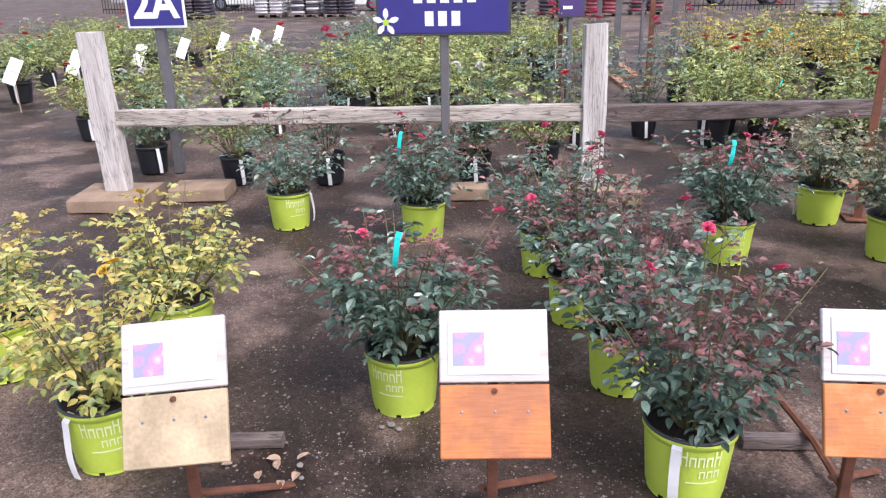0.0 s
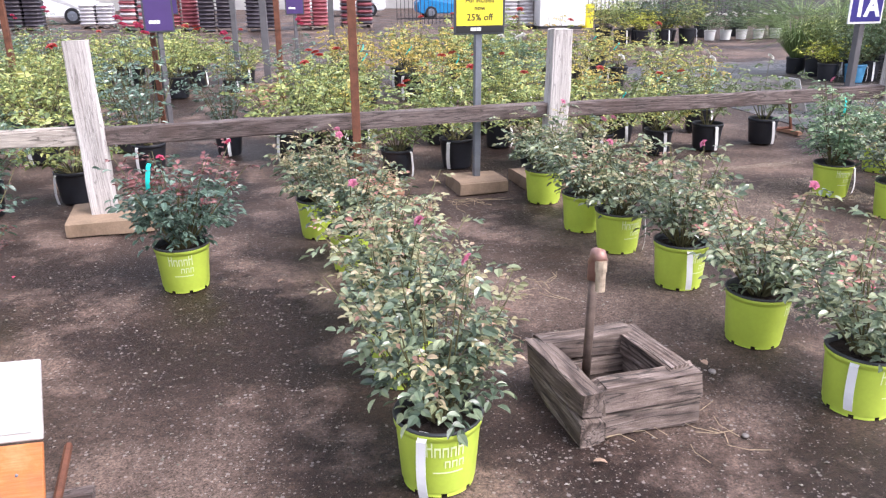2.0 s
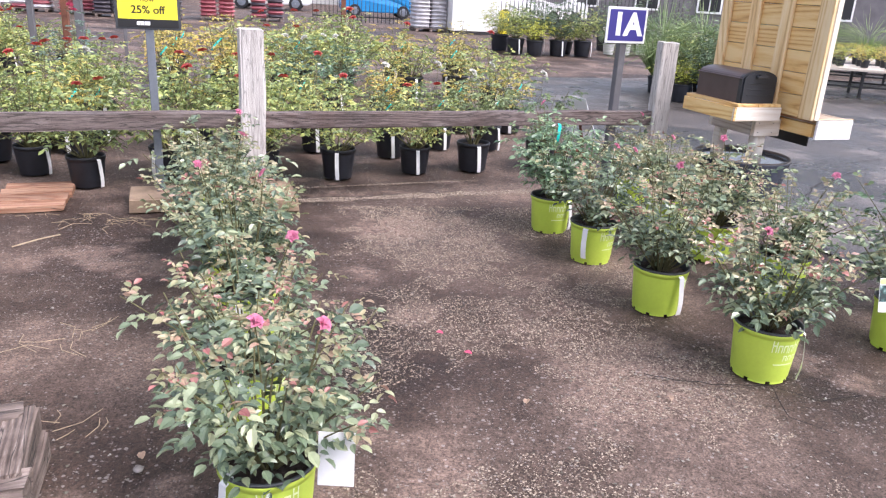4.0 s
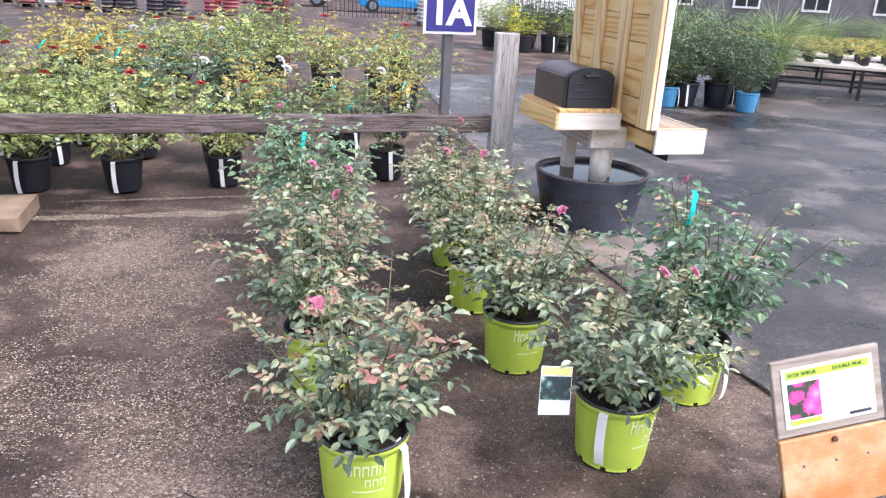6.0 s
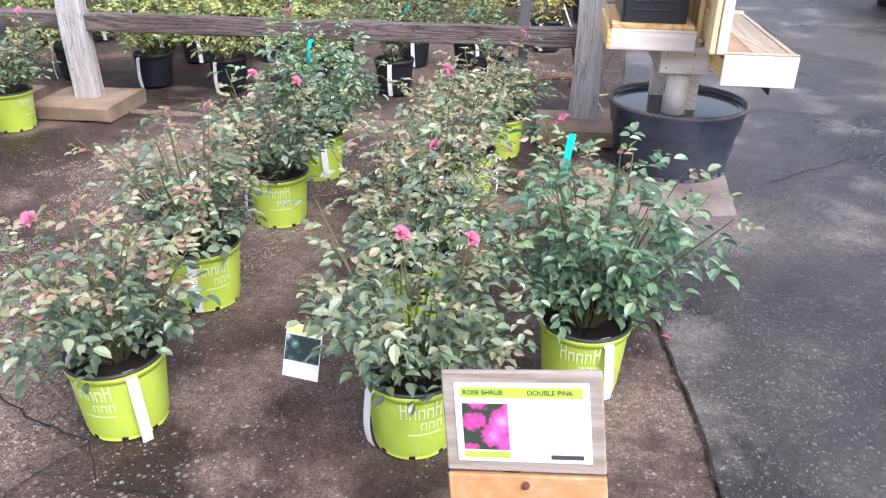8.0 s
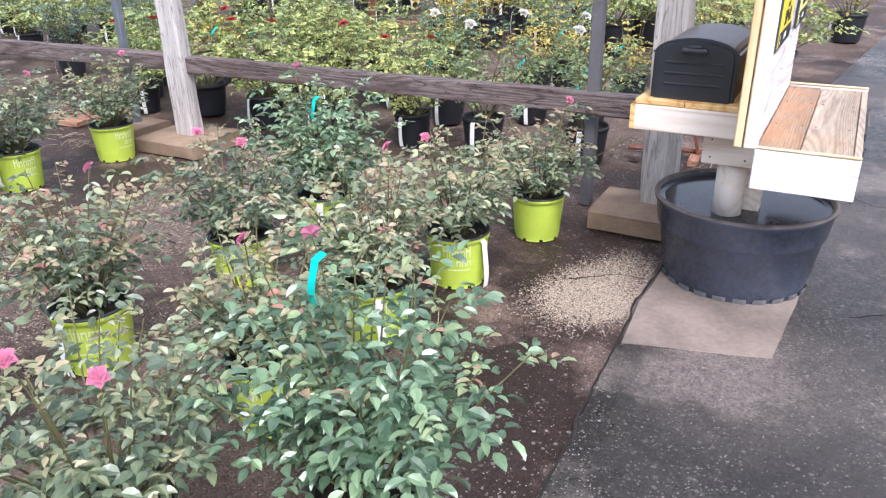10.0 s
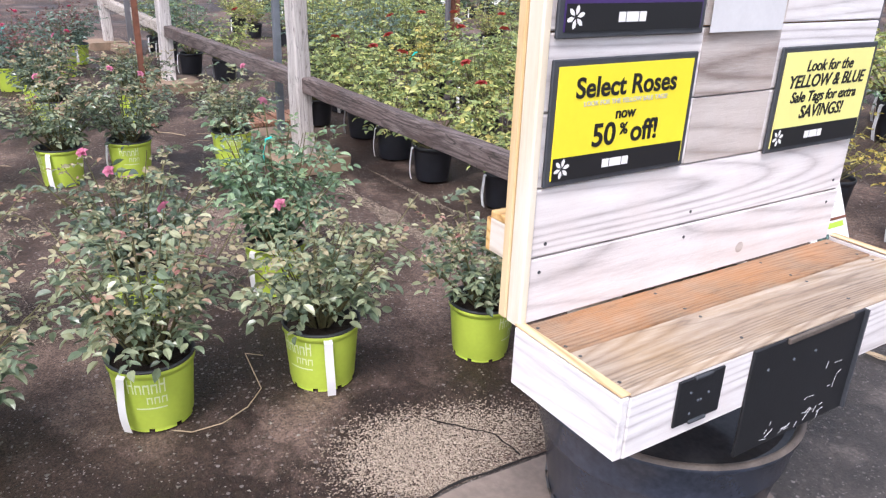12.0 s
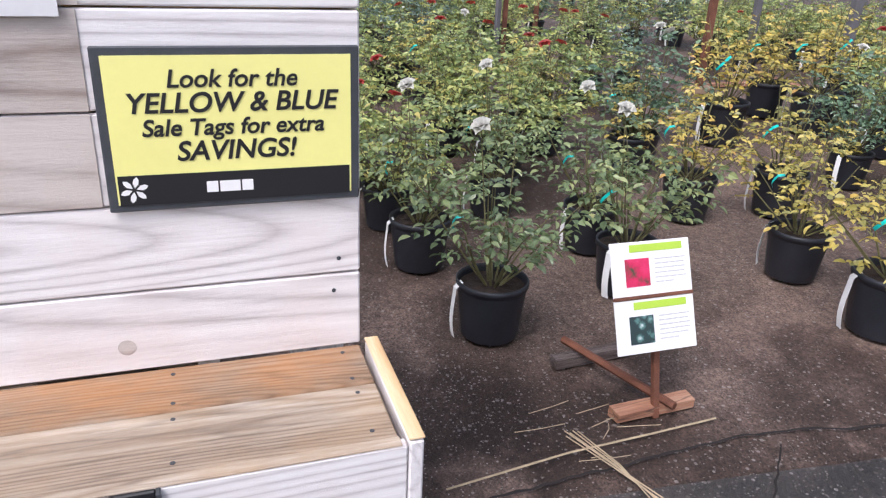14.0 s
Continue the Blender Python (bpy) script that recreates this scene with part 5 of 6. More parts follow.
for y0 in range(2):
    for x0 in range(7):
        x, y = 1.75 + 0.62 * x0 + rf.uniform(-0.12, 0.12), 6.0 + 0.62 * y0 + 0.16 * x0 + rf.uniform(-0.1, 0.1)
        if all((x - q[1]) ** 2 + (y - q[2]) ** 2 > 0.13 for q in spots) and not (x > 4.9 and y > 6.3):
            spots.append((rf.choice((0, 1, 2, 2, 3, 6)), x, y))
for y0 in range(8):
    for x0 in range(7):
        x, y = -4.2 + 0.75 * x0 + rf.uniform(-0.2, 0.2), 5.4 + 0.95 * y0 + 0.15 * x0 + rf.uniform(-0.2, 0.2)
        if all((x - q[1]) ** 2 + (y - q[2]) ** 2 > 0.25 for q in spots) and not (x < -3.4 and y > 7) and not (x > -0.7 and (7.4 < y < 9.2 or (x0 + 2 * y0) % 4 == 0)):
            spots.append((rf.choice((0, 1, 2, 4, 5, 1)), x, y))
for y0 in range(7):
    for x0 in range(5):
        x, y = -10.2 + 0.85 * x0 + rf.uniform(-0.2, 0.2), 6.6 + 1.0 * y0 + rf.uniform(-0.2, 0.2)
        spots.append((rf.choice((0, 1, 2, 3, 4)), x, y))
scatter(FIELD, [(k, x, y, rf.uniform(-40, 40), rf.uniform(1.15, 1.4) if y > 8.4 and x > 1.2 and k < 4 else rf.uniform(0.95, 1.2) if y > 5.9 and k < 3 else rf.uniform(0.92, 1.08)) for k, x, y in spots])

# ---- ground litter ----
def chips(name, count, x0, x1, y0, y1, small, large, material, label, category, seed, keep):
    rng = np.random.default_rng(seed)
    verts, faces = [], []
    shape = np.array(((1, 0, 0), (-0.4, 0.9, 0), (-0.7, -0.8, 0), (0.1, 0.05, 0.55)))
    while len(faces) < count * 3:
        x, y = rng.uniform(x0, x1), rng.uniform(y0, y1)
        if not keep(x, y):
            continue
        s, a = small + (large - small) * rng.uniform() ** 3, rng.uniform(0, 6.28)
        rot = np.array(((math.cos(a), math.sin(a), 0), (-math.sin(a), math.cos(a), 0), (0, 0, 1)))
        k = len(verts)
        verts.extend((np.array((x, y, 0.001)) + (shape * (s, s * rng.uniform(0.5, 1), s * rng.uniform(0.4, 1))) @ rot).tolist())
        faces.extend(((k, k + 1, k + 3), (k + 1, k + 2, k + 3), (k + 2, k, k + 3)))
    me = bpy.data.meshes.new(name)
    me.from_pydata(verts, [], faces)
    tagged(part(name, me, material, None), label, category, kind="stuff")


chips("gravel", 10000, -2.6, 8.6, -0.2, 4.6, 0.002, 0.011, M_GRAVEL, "scattered pale stone chips on the asphalt", "gravel", 1, lambda x, y: noise.noise((x * 0.8, y * 0.8, 7)) + 0.35 > 0.1 * y)
chips("grit", 1500, 5.0, 9.0, 4.6, 9.5, 0.003, 0.008, M_GRAVEL, "brown grit along the edge of the beds", "gravel", 2, lambda x, y: x < 7.3)


def sandy(x, y):
    u, v = (x - 7.19) / 0.24, (y - 4.6) / 0.42
    return u * u + v * v < 0.05 + 0.8 * noise.noise((x * 3, y * 3, 2)) + 2.6 * abs(noise.noise((x * 190, y * 190, 5)))


chips("aggregate", 40000, 4.4, 6.1, 1.2, 4.8, 0.0022, 0.0075, M_SAND, "fine brown aggregate worn bare in the asphalt", "gravel", 6, lambda x, y: noise.noise((x * 1.3, y * 1.3, 4)) + 0.5 * noise.noise((x * 7, y * 7, 2)) > -0.1)
chips("sand", 28000, 6.85, 7.5, 3.9, 5.1, 0.0018, 0.0062, M_SAND, "pale sandy grit washed against the cracked seam", "gravel", 3, lambda x, y: sandy(x, y) and x < 7.46 - 0.24 * (y - 4.3))


chips("lane_chips", 7000, 7.7, 10.2, 0.2, 4.8, 0.002, 0.0075, M_GRAVEL, "pale stone chips bared in the lane", "gravel", 9, lambda x, y: x > 7.75 + 0.2 * noise.noise((x * 3, y * 3, 1)))
chips("strip_sand", 9000, 4.1, 6.2, 4.75, 5.6, 0.002, 0.006, M_SAND, "pale strip of fine chips along the fence", "gravel", 12, lambda x, y: abs(y - 4.93 - 0.21 * (x - 4.27)) < 0.05 + 0.07 * noise.noise((x * 4, y * 4, 3)) or abs(y - 5.42 - 0.24 * (x - 4.8)) < 0.03 * (1 - abs(x - 4.85)))
chips("dust", 15000, 8.3, 12.5, 4.2, 9.0, 0.003, 0.012, M_GRAVEL, "pale dry grit in streaks on the lane", "gravel", 4, lambda x, y: noise.noise((x * 0.7 + y * 0.4, (y - x * 0.45) * 2.6, 3)) + 0.35 * noise.noise((x * 6, y * 6, 1)) > 0.2)


def fallen_leaves(seed, places, material, label, size):
    rng = np.random.default_rng(seed)
    for x, y in places:
        ob = thing("fallen_leaf", pose(x, y, 0.004, 0, 0, rng.uniform(0, 360)), label, "leaf", "fallen leaves")
        part("blade", leaves_mesh("blade", [((0, 0, 0.006), (1, 0, 0.1), (0.1, 0.2, 1), size * rng.uniform(0.8, 1.2), size * 0.7)]), material, ob)


fallen_leaves(1, [(-0.2, 0.73), (-0.15, 0.74), (-0.23, 0.62), (-0.16, 0.63), (-0.35, 0.68), (-0.12, 0.68), (-0.19, 0.68), (3.8, 1.8), (1.93, 2.9), (5.14, 2.08), (5.73, 2.12), (0.15, 1.08), (3.15, 1.2), (2.1, 0.9)], M_BROWNLEAF, "pale brown leaf fallen on the asphalt", 0.045)
fallen_leaves(2, [(0.9, 0.62), (1.5, 0.8), (1.95, 1.0), (-0.8, 2.6), (0.5, 3.1), (-0.2, 3.6), (5.0, 2.5), (4.9, 2.7), (7.7, 3.3), (1.3, 0.6)], FLOWER["hotpink"], "pink petal fallen on the ground", 0.035)


def cord(points, material, radius, label, name="cord"):
    ob = thing(name, Matrix(), label, "string")
    part("strand", tube(points, radius, 5), material, ob)


cord([(6.45, 4.15, 0.006), (6.49, 4.08, 0.05), (6.58, 4.1, 0.01), (6.68, 4.11, 0.006), (6.78, 4.05, 0.006), (6.85, 3.96, 0.006), (6.87, 3.86, 0.006), (6.84, 3.8, 0.006)], M_STRAW, 0.0022, "thin pale string curled on the ground")
cord([(2.62, 3.86, 0.006), (2.72, 3.97, 0.014), (2.8, 4.08, 0.006)], M_STRAW, 0.004, "thin pale twig lying on the ground")
cord([(7.13, 5.9, 0.008), (7.0, 6.3, 0.014), (6.92, 6.6, 0.01), (6.85, 6.85, 0.008)], M_STRAW, 0.0035, "dry straw stalk along the paving edge", "straw_stalk")
rs = random.Random(8)
for k in range(6):
    x, y = rs.uniform(-0.015, 0.015), rs.uniform(-0.03, 0.03)
    cord([(6.9 + x, 6.33 + y, 0.01), (7.08 + x * 0.5, 6.42 + y * 0.5, 0.022), (7.25 + x, 6.51 - y, 0.016), (7.4 + 0.05 * x, 6.6 + y, 0.012)], M_STRAW, 0.0022, "dry straw stalk lying on the paving", "straw_stalk")
for k in range(9):
    x, y, a, l = rs.uniform(6.78, 7.05), rs.uniform(6.1, 6.55), rs.uniform(1.2, 2.6), rs.uniform(0.06, 0.18)
    cord([(x, y, 0.008), (x + l * 0.5 * math.cos(a), y + l * 0.5 * math.sin(a), 0.02), (x + l * math.cos(a + 0.2), y + l * math.sin(a + 0.2), 0.008)], M_STRAW, 0.0014, "dry straw stalk lying on the ground", "straw_stalk")
for x0, y0, n in ((3.45, 1.98, 12), (3.05, 4.35, 26), (3.15, 2.7, 10), (3.5, 1.36, 12), (2.85, 2.1, 8), (2.75, 4.45, 10)):
    for k in range(n):
        x, y, a, l = x0 + rs.uniform(-0.25, 0.25), y0 + rs.uniform(-0.12, 0.12), rs.uniform(0, 6.28), rs.uniform(0.06, 0.2)
        cord([(x, y, 0.006), (x + l * 0.5 * math.cos(a), y + l * 0.5 * math.sin(a), 0.014), (x + l * math.cos(a + 0.4), y + l * math.sin(a + 0.4), 0.006)], M_STRAW, 0.0013, "dry straw stalk lying on the ground", "straw_stalk")


def stones(places):
    rng = np.random.default_rng(21)
    for x, y, s in places:
        ob = thing("stone", pose(x, y, s * 0.28, 0, 0, rng.uniform(0, 360)), "small grey stone lying on the asphalt", "stone", "loose stones")
        bm = bmesh.new()
        bmesh.ops.create_icosphere(bm, subdivisions=2, radius=s / 2)
        for v in bm.verts:
            v.co *= 1 + 0.35 * noise.noise((v.co.x * 40 + x * 9, v.co.y * 40, v.co.z * 40 + y * 7))
            v.co.z *= 0.55
        part("lump", bm, M_STONE, ob, smooth=True)


M_STONE = plain("grey_stone", (0.26, 0.235, 0.22), 0.85, 0, 0.5, 30.0, 0.4)
stones([(-0.13, 0.72, 0.025), (-0.1, 0.66, 0.02), (0.1, 1.0, 0.03), (0.13, 0.98, 0.025), (0.07, 0.98, 0.025), (3.8, 1.75, 0.03), (3.72, 1.3, 0.025), (2.2, 0.7, 0.02)])


# ---- two-card sign behind the stand ----
def double_card():
    ob = thing("card_sign", pose(6.755, 6.615, 0, 0, 0, 103), "two white plant cards on a leaning stake", "sign board")
    tilt = Matrix.Translation((0, 0.09, 0.585)) @ pose(0, 0, 0, 66, 0, 0) @ pose(0, 0, 0, 0, 0, -1)
    for k, (photo, y) in enumerate(((M_REDPIC, -0.09), (M_DARKPIC, -0.275))):
        b = part("card", box(0.3, 0.175, 0.006, 0, y, 0, 0.001), M_PAPER, ob, "white printed plant card", tilt)
        up = Matrix.Translation((0, y, 0.004))
        part("title_band", flat(0.2, 0.024, 0.02, 0.066), M_LIMEPRINT, b, m=up)
        part("photo", flat(0.09, 0.09, -0.055, -0.012), photo, b, m=up)
        part("printed_line", bars(6, 0.12, 0.09, 0.01, 0.035, np.random.default_rng(k), 0.75), M_GREYPRINT, b, m=up)
    part("frame_strip", box(0.3, 0.012, 0.012, 0, -0.182, 0.002, 0.002), M_RUST, ob, m=tilt)
    part("stake", box(0.022, 0.022, 0.4, 0.02, -0.02, 0.19, 0.002, Euler((radians(-14), 0, 0)).to_matrix().to_4x4()), M_RUST, ob)
    plank_on_ground(6.45, 6.54, 0.33, 0.055, 105, M_RAIL_WOOD, "short weathered plank lying on the ground")
    plank_on_ground(6.79, 6.645, 0.31, 0.06, 105, M_RED_PLANK, "short reddish plank lying on the ground")
    bar = thing("rusty_bar", Matrix(), "rusty steel angle bar leaning on a plank", "steel bar")
    part("bar", tube([(6.42, 6.43, 0.075), (6.84, 6.7, 0.055)], 0.015, 6), M_RUST, bar)


double_card()
ground_patch("pavement_patch", [(7.48, 4.28), (7.955, 4.515), (7.9, 4.99), (7.85, 5.45), (7.5, 5.5), (7.32, 5.2), (7.345, 4.92), (7.395, 4.62)], M_PATCH, "bare pale concrete patch around the tub", 0.007, 0.012, 5)


# ---- beyond the rows ----
def lone_pole(x, y, high, thick, material, label, foot=True):
    ob = thing("pole", pose(x, y, 0), label, "pole", "poles in the rows")
    part("shaft", box(thick, thick, high, 0, 0, high / 2, 0.004), material, ob)
    if foot:
        part("foot", box(0.3, 0.25, 0.06, 0, 0, 0.03, 0.006), M_BLOCK, ob)


for x, y, high, thick, mat, lab in ((0.54, 10.2, 2.2, 0.07, M_GREYPOST, "slim grey wooden pole among the roses"), (0.81, 11.2, 2.4, 0.1, M_GREYPOST, "square grey post among the roses"),
                               (1.24, 9.33, 2.4, 0.07, M_RUST, "dark rusty steel pole among the roses"), (1.75, 12.6, 2.4, 0.09, M_GREYPOST, "square grey post among the roses"), (-1.6, 8.2, 2.2, 0.06, M_RUST, "dark rusty steel pole among the roses"),
                               (4.5, 13.2, 2.4, 0.08, M_RUST, "dark rusty steel pole among the roses"), (0.2, 7.4, 2.2, 0.05, M_RUST, "dark rusty steel pole among the roses")):
    lone_pole(x, y, high, thick, mat, lab)
for x, y, turn in ((0.3, 7.3, 25), (1.2, 12.0, 15), (-0.9, 12.5, 5)):
    post_sign(x, y, turn, 0.3, 0.4, 1.05, "", M_PURPLE, M_FRAME, M_GREYPOST, 0.05, "row_sign", "small dark purple row sign on a grey post",
              lambda panel, up: part("printed_line", bars(1, 0.2, 0.035, -0.1, -0.08, np.random.default_rng(6), 0.1), M_WHITE, panel, m=up))
for x, y, sx, turn in ((0.75, 10.6, 0.8, 10), (0.95, 11.7, 1.6, 100), (0.9, 9.9, 1.2, 100), (-0.3, 6.4, 0.5, 30)):
    plank_on_ground(x, y, sx, 0.12, turn, M_RED_PLANK, "reddish plank lying between the rows")


def price_card(x, y, z, turn, roll):
    ob = thing("price_card", pose(x, y, z - 0.42, 0, 0, turn), "white double price card on a short stake", "price card", "price cards on stakes")
    part("stake", box(0.012, 0.012, 0.46, 0, 0.01, 0.23, 0.001), M_STRAW, ob)
    for k in (0, 1):
        part("card", box(0.14, 0.16, 0.004, 0, 0, 0, 0), M_PAPER, ob, "", Matrix.Translation((0, 0, 0.5)) @ pose(0, 0, 0, 65, roll, 0) @ Matrix.Translation((0, 0.085 - 0.17 * k, 0)))


for x, y, z in ((-6.3, 6.7, 0.42), (-6.2, 7.7, 0.42), (-5.9, 8.7, 0.42), (-5.8, 9.7, 0.42), (-5.7, 10.8, 0.42), (-5.6, 11.8, 0.42), (-5.5, 12.6, 0.42)):
    price_card(x, y, z, 30, 25)

SHRUBS = [
    black_pot_plant("shrub", 51, "dark green shrub in a black nursery pot", "shrub", 1.0, 0.45, 26, 12, 0.055, 0.19, name="dark_shrub"),
    black_pot_plant("gold", 52, "golden-leaved shrub in a black nursery pot", "shrub", 0.5, 0.4, 22, 10, 0.045, 0.17, name="golden_shrub"),
    black_pot_plant("shrub", 53, "dark green shrub in a bright blue pot", "shrub", 0.85, 0.42, 24, 12, 0.05, 0.17, M_BLUEPOT, name="shrub_in_blue_pot"),
    black_pot_plant("shrub", 54, "white-flowering shrub in a white pot", "shrub", 0.5, 0.35, 18, 9, 0.055, 0.16, M_WHITEPOT, "white", False, "shrub_in_white_pot", 8),
    black_pot_plant("field", 55, "olive green conifer-like shrub in a black pot", "shrub", 0.75, 0.42, 26, 12, 0.045, 0.19, name="olive_shrub"),
]
scatter(SHRUBS, [(0, 10.3, 10.75, 0, 1.0), (0, 10.8, 10.8, 60, 1.05), (1, 9.7, 10.85, 0, 0.95), (2, 10.0, 10.6, 0, 0.95), (2, 11.05, 10.4, 40, 0.95), (0, 10.5, 11.4, 120, 1.05), (0, 11.2, 11.2, 200, 1.0), (4, 9.9, 11.5, 90, 1.1),
                 (4, 8.8, 18.6, 0, 1.1), (1, 9.25, 18.4, 30, 1.35), (0, 9.9, 18.6, 20, 1.2), (4, 10.6, 18.8, 40, 1.1), (1, 10.3, 19.3, 80, 1.2), (0, 9.5, 19.4, 90, 1.2), (4, 8.6, 19.6, 70, 1.15),
                 (3, 11.7, 19.9, 0, 1.0), (3, 12.2, 20.0, 50, 1.0), (3, 12.75, 20.2, 90, 1.0), (3, 13.3, 20.3, 120, 1.0), (3, 13.9, 20.5, 150, 1.0), (0, 12.0, 21.2, 30, 1.2), (0, 13.2, 21.4, 130, 1.2), (0, 14.4, 21.4, 230, 1.2)])


def grass_clump(x, y, z, seed, high, spread):
    rng = np.random.default_rng(seed)
    ob = thing("ornamental_grass", pose(x, y, z), "tall arching ornamental grass clump in a pot", "grass", "ornamental grasses")
    part("pot", pot_shell(0.17, 0.14, 0.28, False, 20), M_BLACKPOT, ob, smooth=True)
    blades = []
    for k in range(420):
        a, r = rng.uniform(0, 6.28), spread * rng.uniform(0, 1) ** 0.6
        d = np.array((math.cos(a) * r, math.sin(a) * r, high * rng.uniform(0.5, 1)))
        p, mid = np.array((math.cos(a) * 0.08, math.sin(a) * 0.08, 0.25)), d * 0.6
        blades.append((p, mid, (math.cos(a), math.sin(a), 0.3), np.linalg.norm(mid), 0.014))
        blades.append((p + mid, d * 0.5 + np.array((math.cos(a), math.sin(a), 0)) * r * 0.9 - np.array((0, 0, high * 0.35)), (math.cos(a), math.sin(a), 0.6), high * 0.5, 0.012))
    tagged(part("blades", leaves_mesh("blades", blades), LEAF["grass"], ob), kind="stuff")


def sale_table(x, y, turn, seed):
    """A low display table with small pots on it."""
    ob = thing("display_table", pose(x, y, 0, 0, 0, turn), "long pale wooden display table on black trestles", "table", "display tables")
    part("tabletop", box(3.6, 1.1, 0.05, 0, 0, 0.5, 0.006), M_PALE_PINE, ob)
    for sx in (-1.5, 0, 1.5):
        for sy in (-0.45, 0.45):
            part("leg", box(0.05, 0.05, 0.475, sx, sy, 0.2375, 0.004), M_BLACK, ob)
    for sy in (-0.45, 0.45):
        part("stretcher", box(3.0, 0.03, 0.03, 0, sy, 0.2, 0.003), M_BLACK, ob)
    return ob


SMALL = [black_pot_plant("autumn", 61, "small orange flowering plant in a black pot", "potted plant", 0.22, 0.15, 12, 7, 0.035, 0.08, name="small_potted_plant", strip=False),
         black_pot_plant("gold", 62, "small yellow-green plant in a black pot", "potted plant", 0.22, 0.15, 12, 7, 0.035, 0.08, name="small_potted_plant", strip=False)]
small_used = set()
for k, (x, y, turn) in enumerate(((13.9, 12.6, -24), (14.6, 15.0, -24), (17.6, 11.0, -24), (18.2, 13.4, -24))):
    sale_table(x, y, turn, k)
    for i in range(9):
        for j in range(3):
            which = (i + j * 2 + k) % 3 == 0
            m = pose(x, y, 0.525, 0, 0, turn) @ Matrix.Translation((-1.6 + 0.4 * i, -0.36 + 0.36 * j, 0)) @ pose(0, 0, 0, 0, 0, i * 40 + j * 70)
            if which not in small_used:
                SMALL[int(which)].matrix_basis = m
                small_used.add(which)
            else:
                copy_thing(SMALL[int(which)], m)
for k, (x, y) in enumerate(((9.75, 11.9), (10.6, 12.2), (11.5, 12.3), (12.4, 12.6), (16.0, 17.5), (17.2, 17.0), (18.5, 16.0), (15.2, 18.2))):
    grass_clump(x, y, 0, 70 + k, 1.3, 0.7)


def bag_stack(x, y, turn, bag_mats, rows, label):
    """A pallet with a stack of filled bags."""
    ob = thing("bag_pallet", pose(x, y, 0, 0, 0, turn), label, "pallet", "pallets of bagged goods")
    for sx in (-0.5, 0, 0.5):
        part("bearer", box(0.09, 1.0, 0.09, sx, 0, 0.045, 0.004), M_TIMBER, ob)
    part("deck", box(1.2, 1.0, 0.025, 0, 0, 0.1025, 0.003), M_TIMBER, ob)
    for r in range(rows):
        for c in (-0.3, 0.3):
            bm = bmesh.new()
            bmesh.ops.create_cube(bm, size=1, matrix=Matrix.Translation((c, 0, 0.18 + r * 0.13)) @ Matrix.Diagonal((0.58, 0.98, 0.125, 1)))
            bmesh.ops.bevel(bm, geom=bm.edges[:], offset=0.05, segments=2, affect="EDGES")
            part("bag", bm, bag_mats[(r + int(c > 0)) % len(bag_mats)], ob, smooth=True)


BAGW = plain("white_bag", (0.6, 0.58, 0.6), 0.4, 0, 0.35, 3.0, 0)
BAGD = plain("dark_bag", (0.07, 0.06, 0.075), 0.4, 0, 0.5, 3.0, 0)
BAGR = plain("red_bag", (0.35, 0.1, 0.12), 0.4, 0, 0.5, 3.0, 0)
for x, y, mats, rows, lab in ((-13.2, 29, [BAGW], 9, "pallet stacked with white plastic bags"), (-11.6, 29, [BAGW, BAGD], 9, "pallet stacked with dark and white bags"), (-10.2, 29, [BAGD], 9, "pallet stacked with dark plastic bags"),
                              (-5.9, 28, [BAGR, BAGW], 10, "pallet stacked with red and white bags"), (-4.4, 28, [BAGR], 10, "pallet stacked with red plastic bags"), (-3.0, 27, [BAGD], 10, "pallet stacked with dark plastic bags"),
                              (-1.4, 27, [BAGD], 9, "pallet stacked with dark plastic bags"), (0.2, 28, [BAGR], 9, "pallet stacked with red plastic bags"), (1.8, 29, [BAGR, BAGD], 9, "pallet stacked with red and dark bags"), (7.55, 27.2, [BAGW], 9, "pallet stacked with white plastic bags"), (-16.0, 28, [BAGD], 9, "pallet stacked with dark plastic bags"), (-8.0, 30, [BAGW], 6, "pallet stacked with white plastic bags")):
    bag_stack(x, y, 8, mats, rows, lab)


def iron_fence(x, y, turn, length, high=1.9):
    ob = thing("iron_fence", pose(x, y, 0, 0, 0, turn), "black iron railing with upright bars", "fence", "iron railings")
    for z in (0.2, high - 0.15):
        part("rail", box(length, 0.04, 0.04, length / 2, 0, z, 0.003), M_BLACK, ob)
    n = int(length / 0.16)
    for k in range(n + 1):
        part("bar", box(0.022, 0.022, high, k * length / n, 0, high / 2, 0), M_BLACK, ob)


iron_fence(3.4, 31, 2, 4.0)
iron_fence(9.9, 28.2, 2, 5.0)
iron_fence(-24, 33, 0, 10)
iron_fence(11.5, 31, -4, 7.0)


def cabinet(x, y):
    ob = thing("white_cabinet", pose(x, y, 0, 0, 0, 6), "large pale grey metal storage cabinet on a plinth", "cabinet")
    part("body", box(1.7, 1.2, 1.75, 0, 0, 0.975, 0.02), M_WHITEPOT, ob)
    part("plinth", box(1.5, 1.0, 0.1, 0, 0, 0.05, 0.01), M_GREYPOST, ob)
    part("door_seam", box(0.012, 0.01, 1.5, 0.1, -0.602, 1.0, 0), M_GREYPRINT, ob)
    bin_ = thing("yellow_bin", pose(x + 1.15, y + 0.1, 0), "small yellow plastic bin beside a cabinet", "bin")
    part("body", lathe([(0.2, 0.0), (0.24, 0.8), (0.25, 0.82), (0.22, 0.8), (0.2, 0.1)], 20), M_YELLOW, bin_)


cabinet(9.05, 26.9)


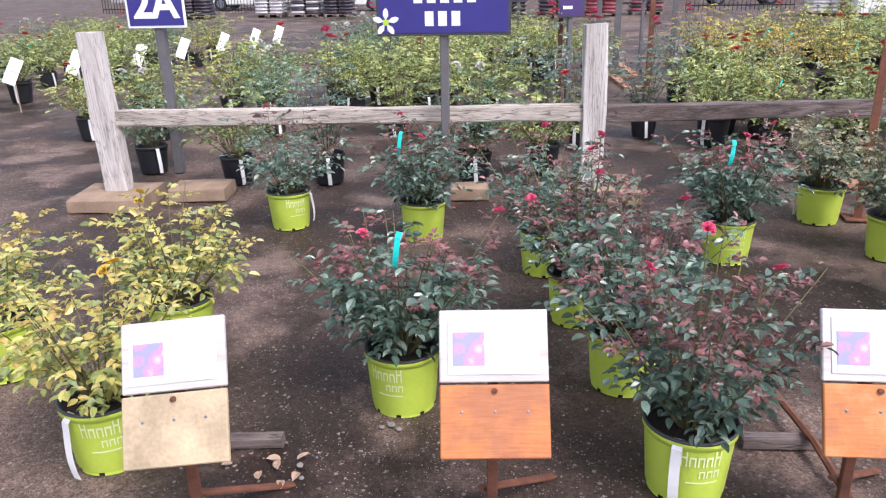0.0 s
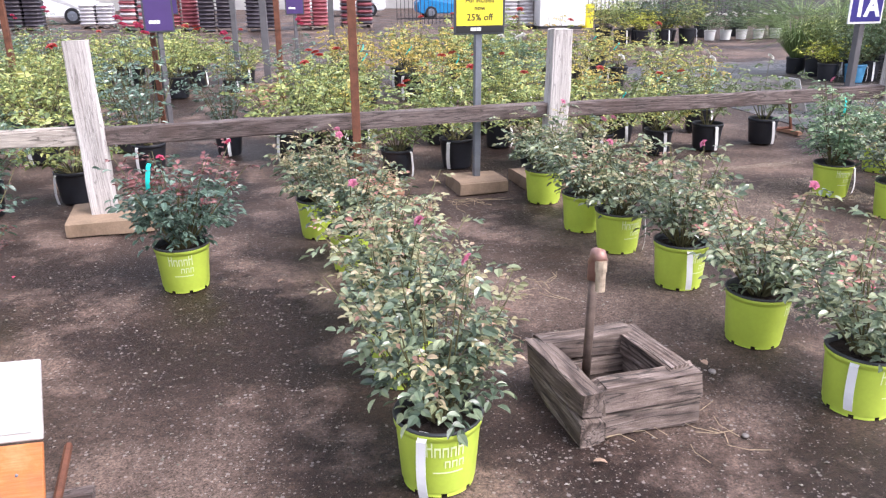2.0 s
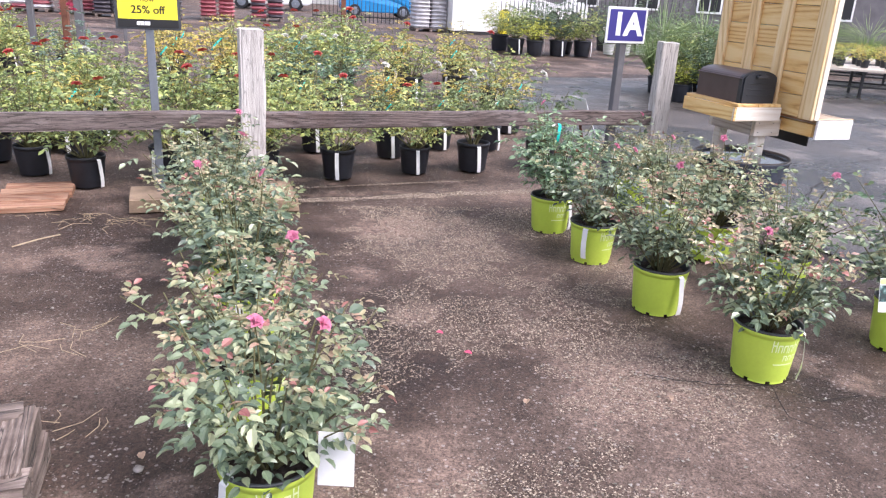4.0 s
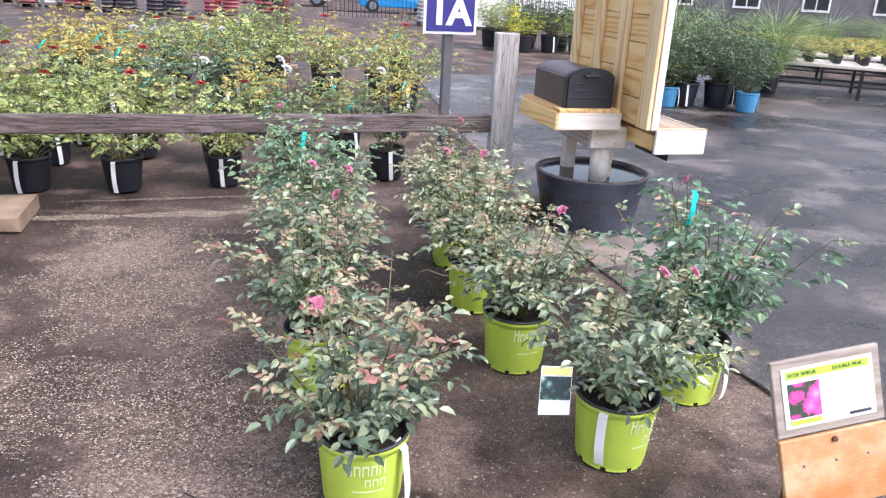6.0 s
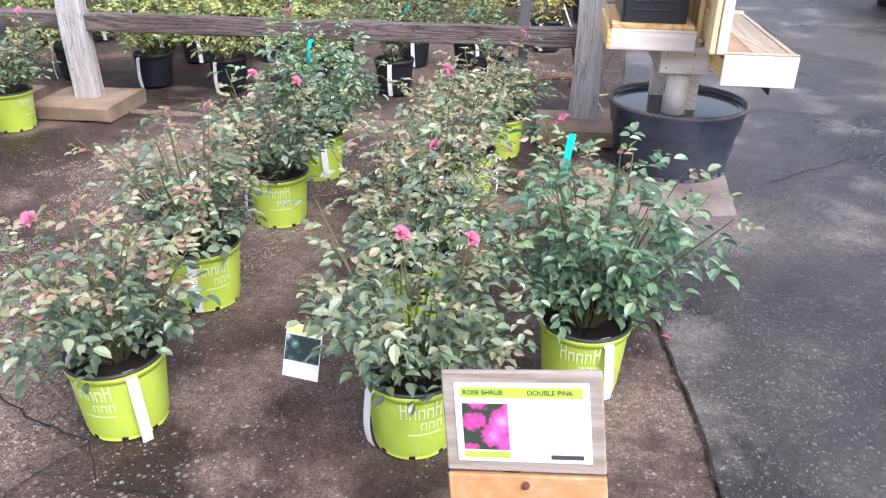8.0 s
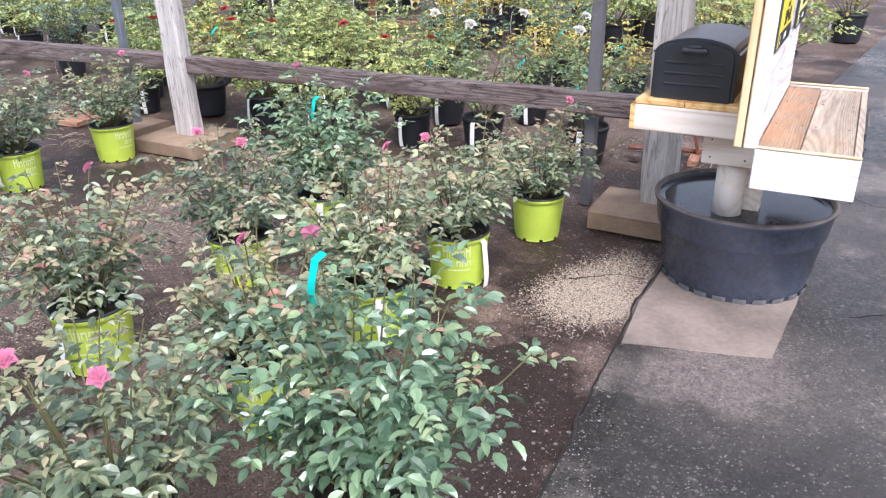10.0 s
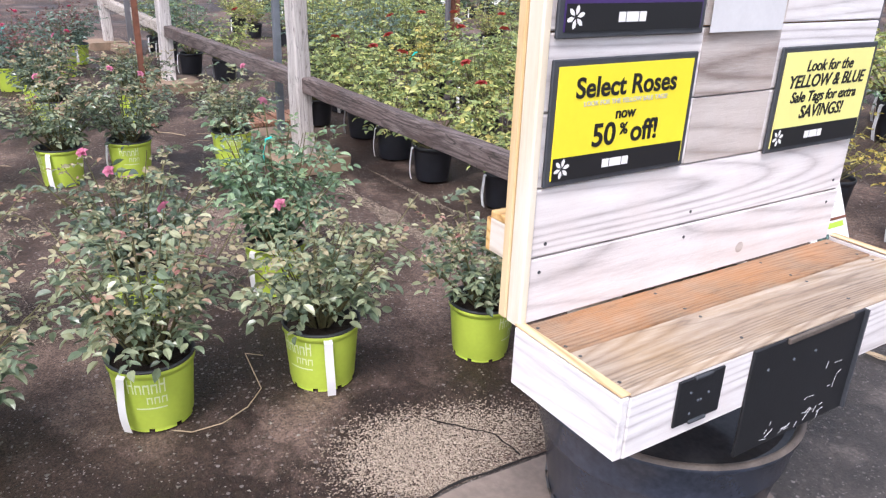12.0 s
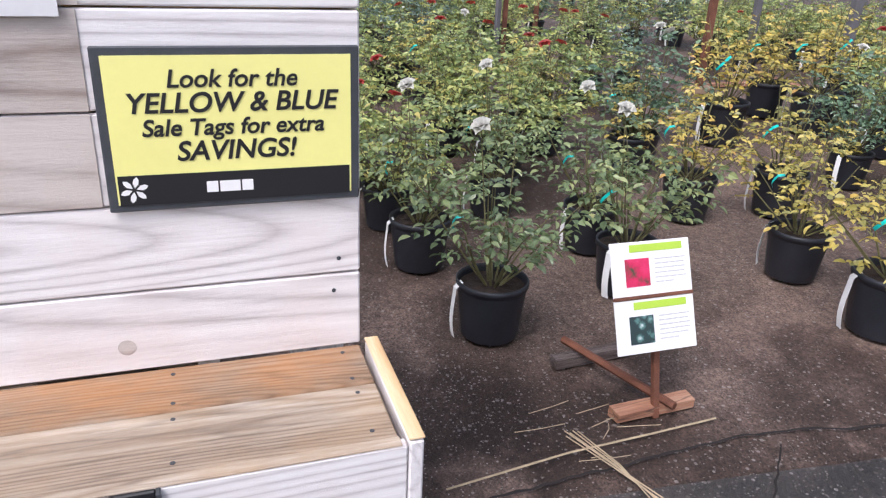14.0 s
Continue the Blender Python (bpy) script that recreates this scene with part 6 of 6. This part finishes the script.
def car(x, y, turn, paint, label, size=1.0):
    """A small SUV: lower body, glasshouse, wheels, lights."""
    ob = thing("car", spot(x, y, turn, size), label, "car", "parked cars")
    prof = [(-2.0, 0.35), (-2.05, 0.75), (-1.95, 1.0), (-1.75, 1.05), (-1.45, 1.5), (-1.2, 1.58), (0.2, 1.6), (0.85, 1.1), (1.75, 0.98), (2.05, 0.8), (2.1, 0.4), (1.9, 0.28), (-1.8, 0.28)]
    bm = bmesh.new()
    left = [bm.verts.new((a, -0.88 + (0.12 if b > 1.2 else 0), b)) for a, b in prof]
    right = [bm.verts.new((a, 0.88 - (0.12 if b > 1.2 else 0), b)) for a, b in prof]
    n = len(prof)
    for i in range(n):
        bm.faces.new((left[i], left[(i + 1) % n], right[(i + 1) % n], right[i]))
    bm.faces.new(left)
    bm.faces.new(right[::-1])
    bmesh.ops.recalc_face_normals(bm, faces=bm.faces[:])
    bmesh.ops.bevel(bm, geom=bm.edges[:], offset=0.05, segments=2, affect="EDGES")
    body = part("body", bm, paint, ob, smooth=False)
    for sy in (-1, 1):
        for x0, x1 in ((-1.3, -0.45), (-0.38, 0.35)):
            part("window", box(x1 - x0, 0.02, 0.34, (x0 + x1) / 2, sy * 0.8, 1.3, 0.008, Euler((radians(sy * 15), 0, 0)).to_matrix().to_4x4()), M_BLACK, body, "dark side window glass")
        for wx in (-1.3, 1.3):
            w = part("wheel", lathe([(0.2, -0.1), (0.31, -0.1), (0.34, -0.06), (0.34, 0.06), (0.31, 0.1), (0.2, 0.1)], 24), M_BLACK, ob, "black tyre", pose(wx, sy * 0.8, 0.34, 90, 0, 0))
            part("rim", lathe([(0.01, 0.105), (0.08, 0.11), (0.2, 0.1), (0.2, -0.1), (0.08, -0.11), (0.01, -0.105)], 16), M_STEEL, w)
    part("headlight", box(0.06, 0.3, 0.14, 2.02, -0.62, 0.82, 0.02), M_WHITE, body)
    part("headlight", box(0.06, 0.3, 0.14, 2.02, 0.62, 0.82, 0.02), M_WHITE, body)


car(6.2, 36.5, 4, plain("blue_car_paint", (0.02, 0.22, 0.5), 0.25, 0, 0.1, 1.0, 0), "bright blue parked compact sport utility car", 0.86)
WHITE_CAR = plain("white_car_paint", (0.75, 0.75, 0.76), 0.25, 0, 0.05, 1.0, 0)
for x, y, turn in ((13.5, 38, 10), (17.5, 39.5, 10), (-11.5, 34, 5), (-17.5, 36, 5), (1.0, 40, 0)):
    car(x, y, turn, WHITE_CAR, "white parked compact sport utility car")


def building(x, y, turn, width, high, wall_mat, label):
    ob = thing("building", pose(x, y, 0, 0, 0, turn), label, "building", "buildings round the yard")
    part("wall", box(width, 6, high, 0, 3, high / 2, 0.02), wall_mat, ob)
    part("roof", box(width + 0.8, 7, 0.25, 0, 3, high + 0.125, 0.02), M_GREYPOST, ob)
    n = int(width / 3)
    for k in range(n):
        w = part("window", box(1.2, 0.08, 1.3, -width / 2 + 1.5 + 3 * k, -0.03, 1.6, 0.01), M_WHITE, ob, "white window frame")
        for sx in (-0.27, 0.27):
            part("pane", box(0.48, 0.04, 1.1, -width / 2 + 1.5 + 3 * k + sx, -0.06, 1.6, 0), M_BLACK, w)


CLAD = plain("grey_cladding", (0.16, 0.15, 0.16), 0.8, 0, 0.35, 2.0, 0.2)
building(24, 36, -20, 24, 4.5, CLAD, "long grey clad shop building with white windows")
building(-6, 52, 3, 60, 4.5, plain("pale_store_wall", (0.4, 0.39, 0.38), 0.8, 0, 0.25, 1.0, 0.2), "long pale grey store building behind the yard")
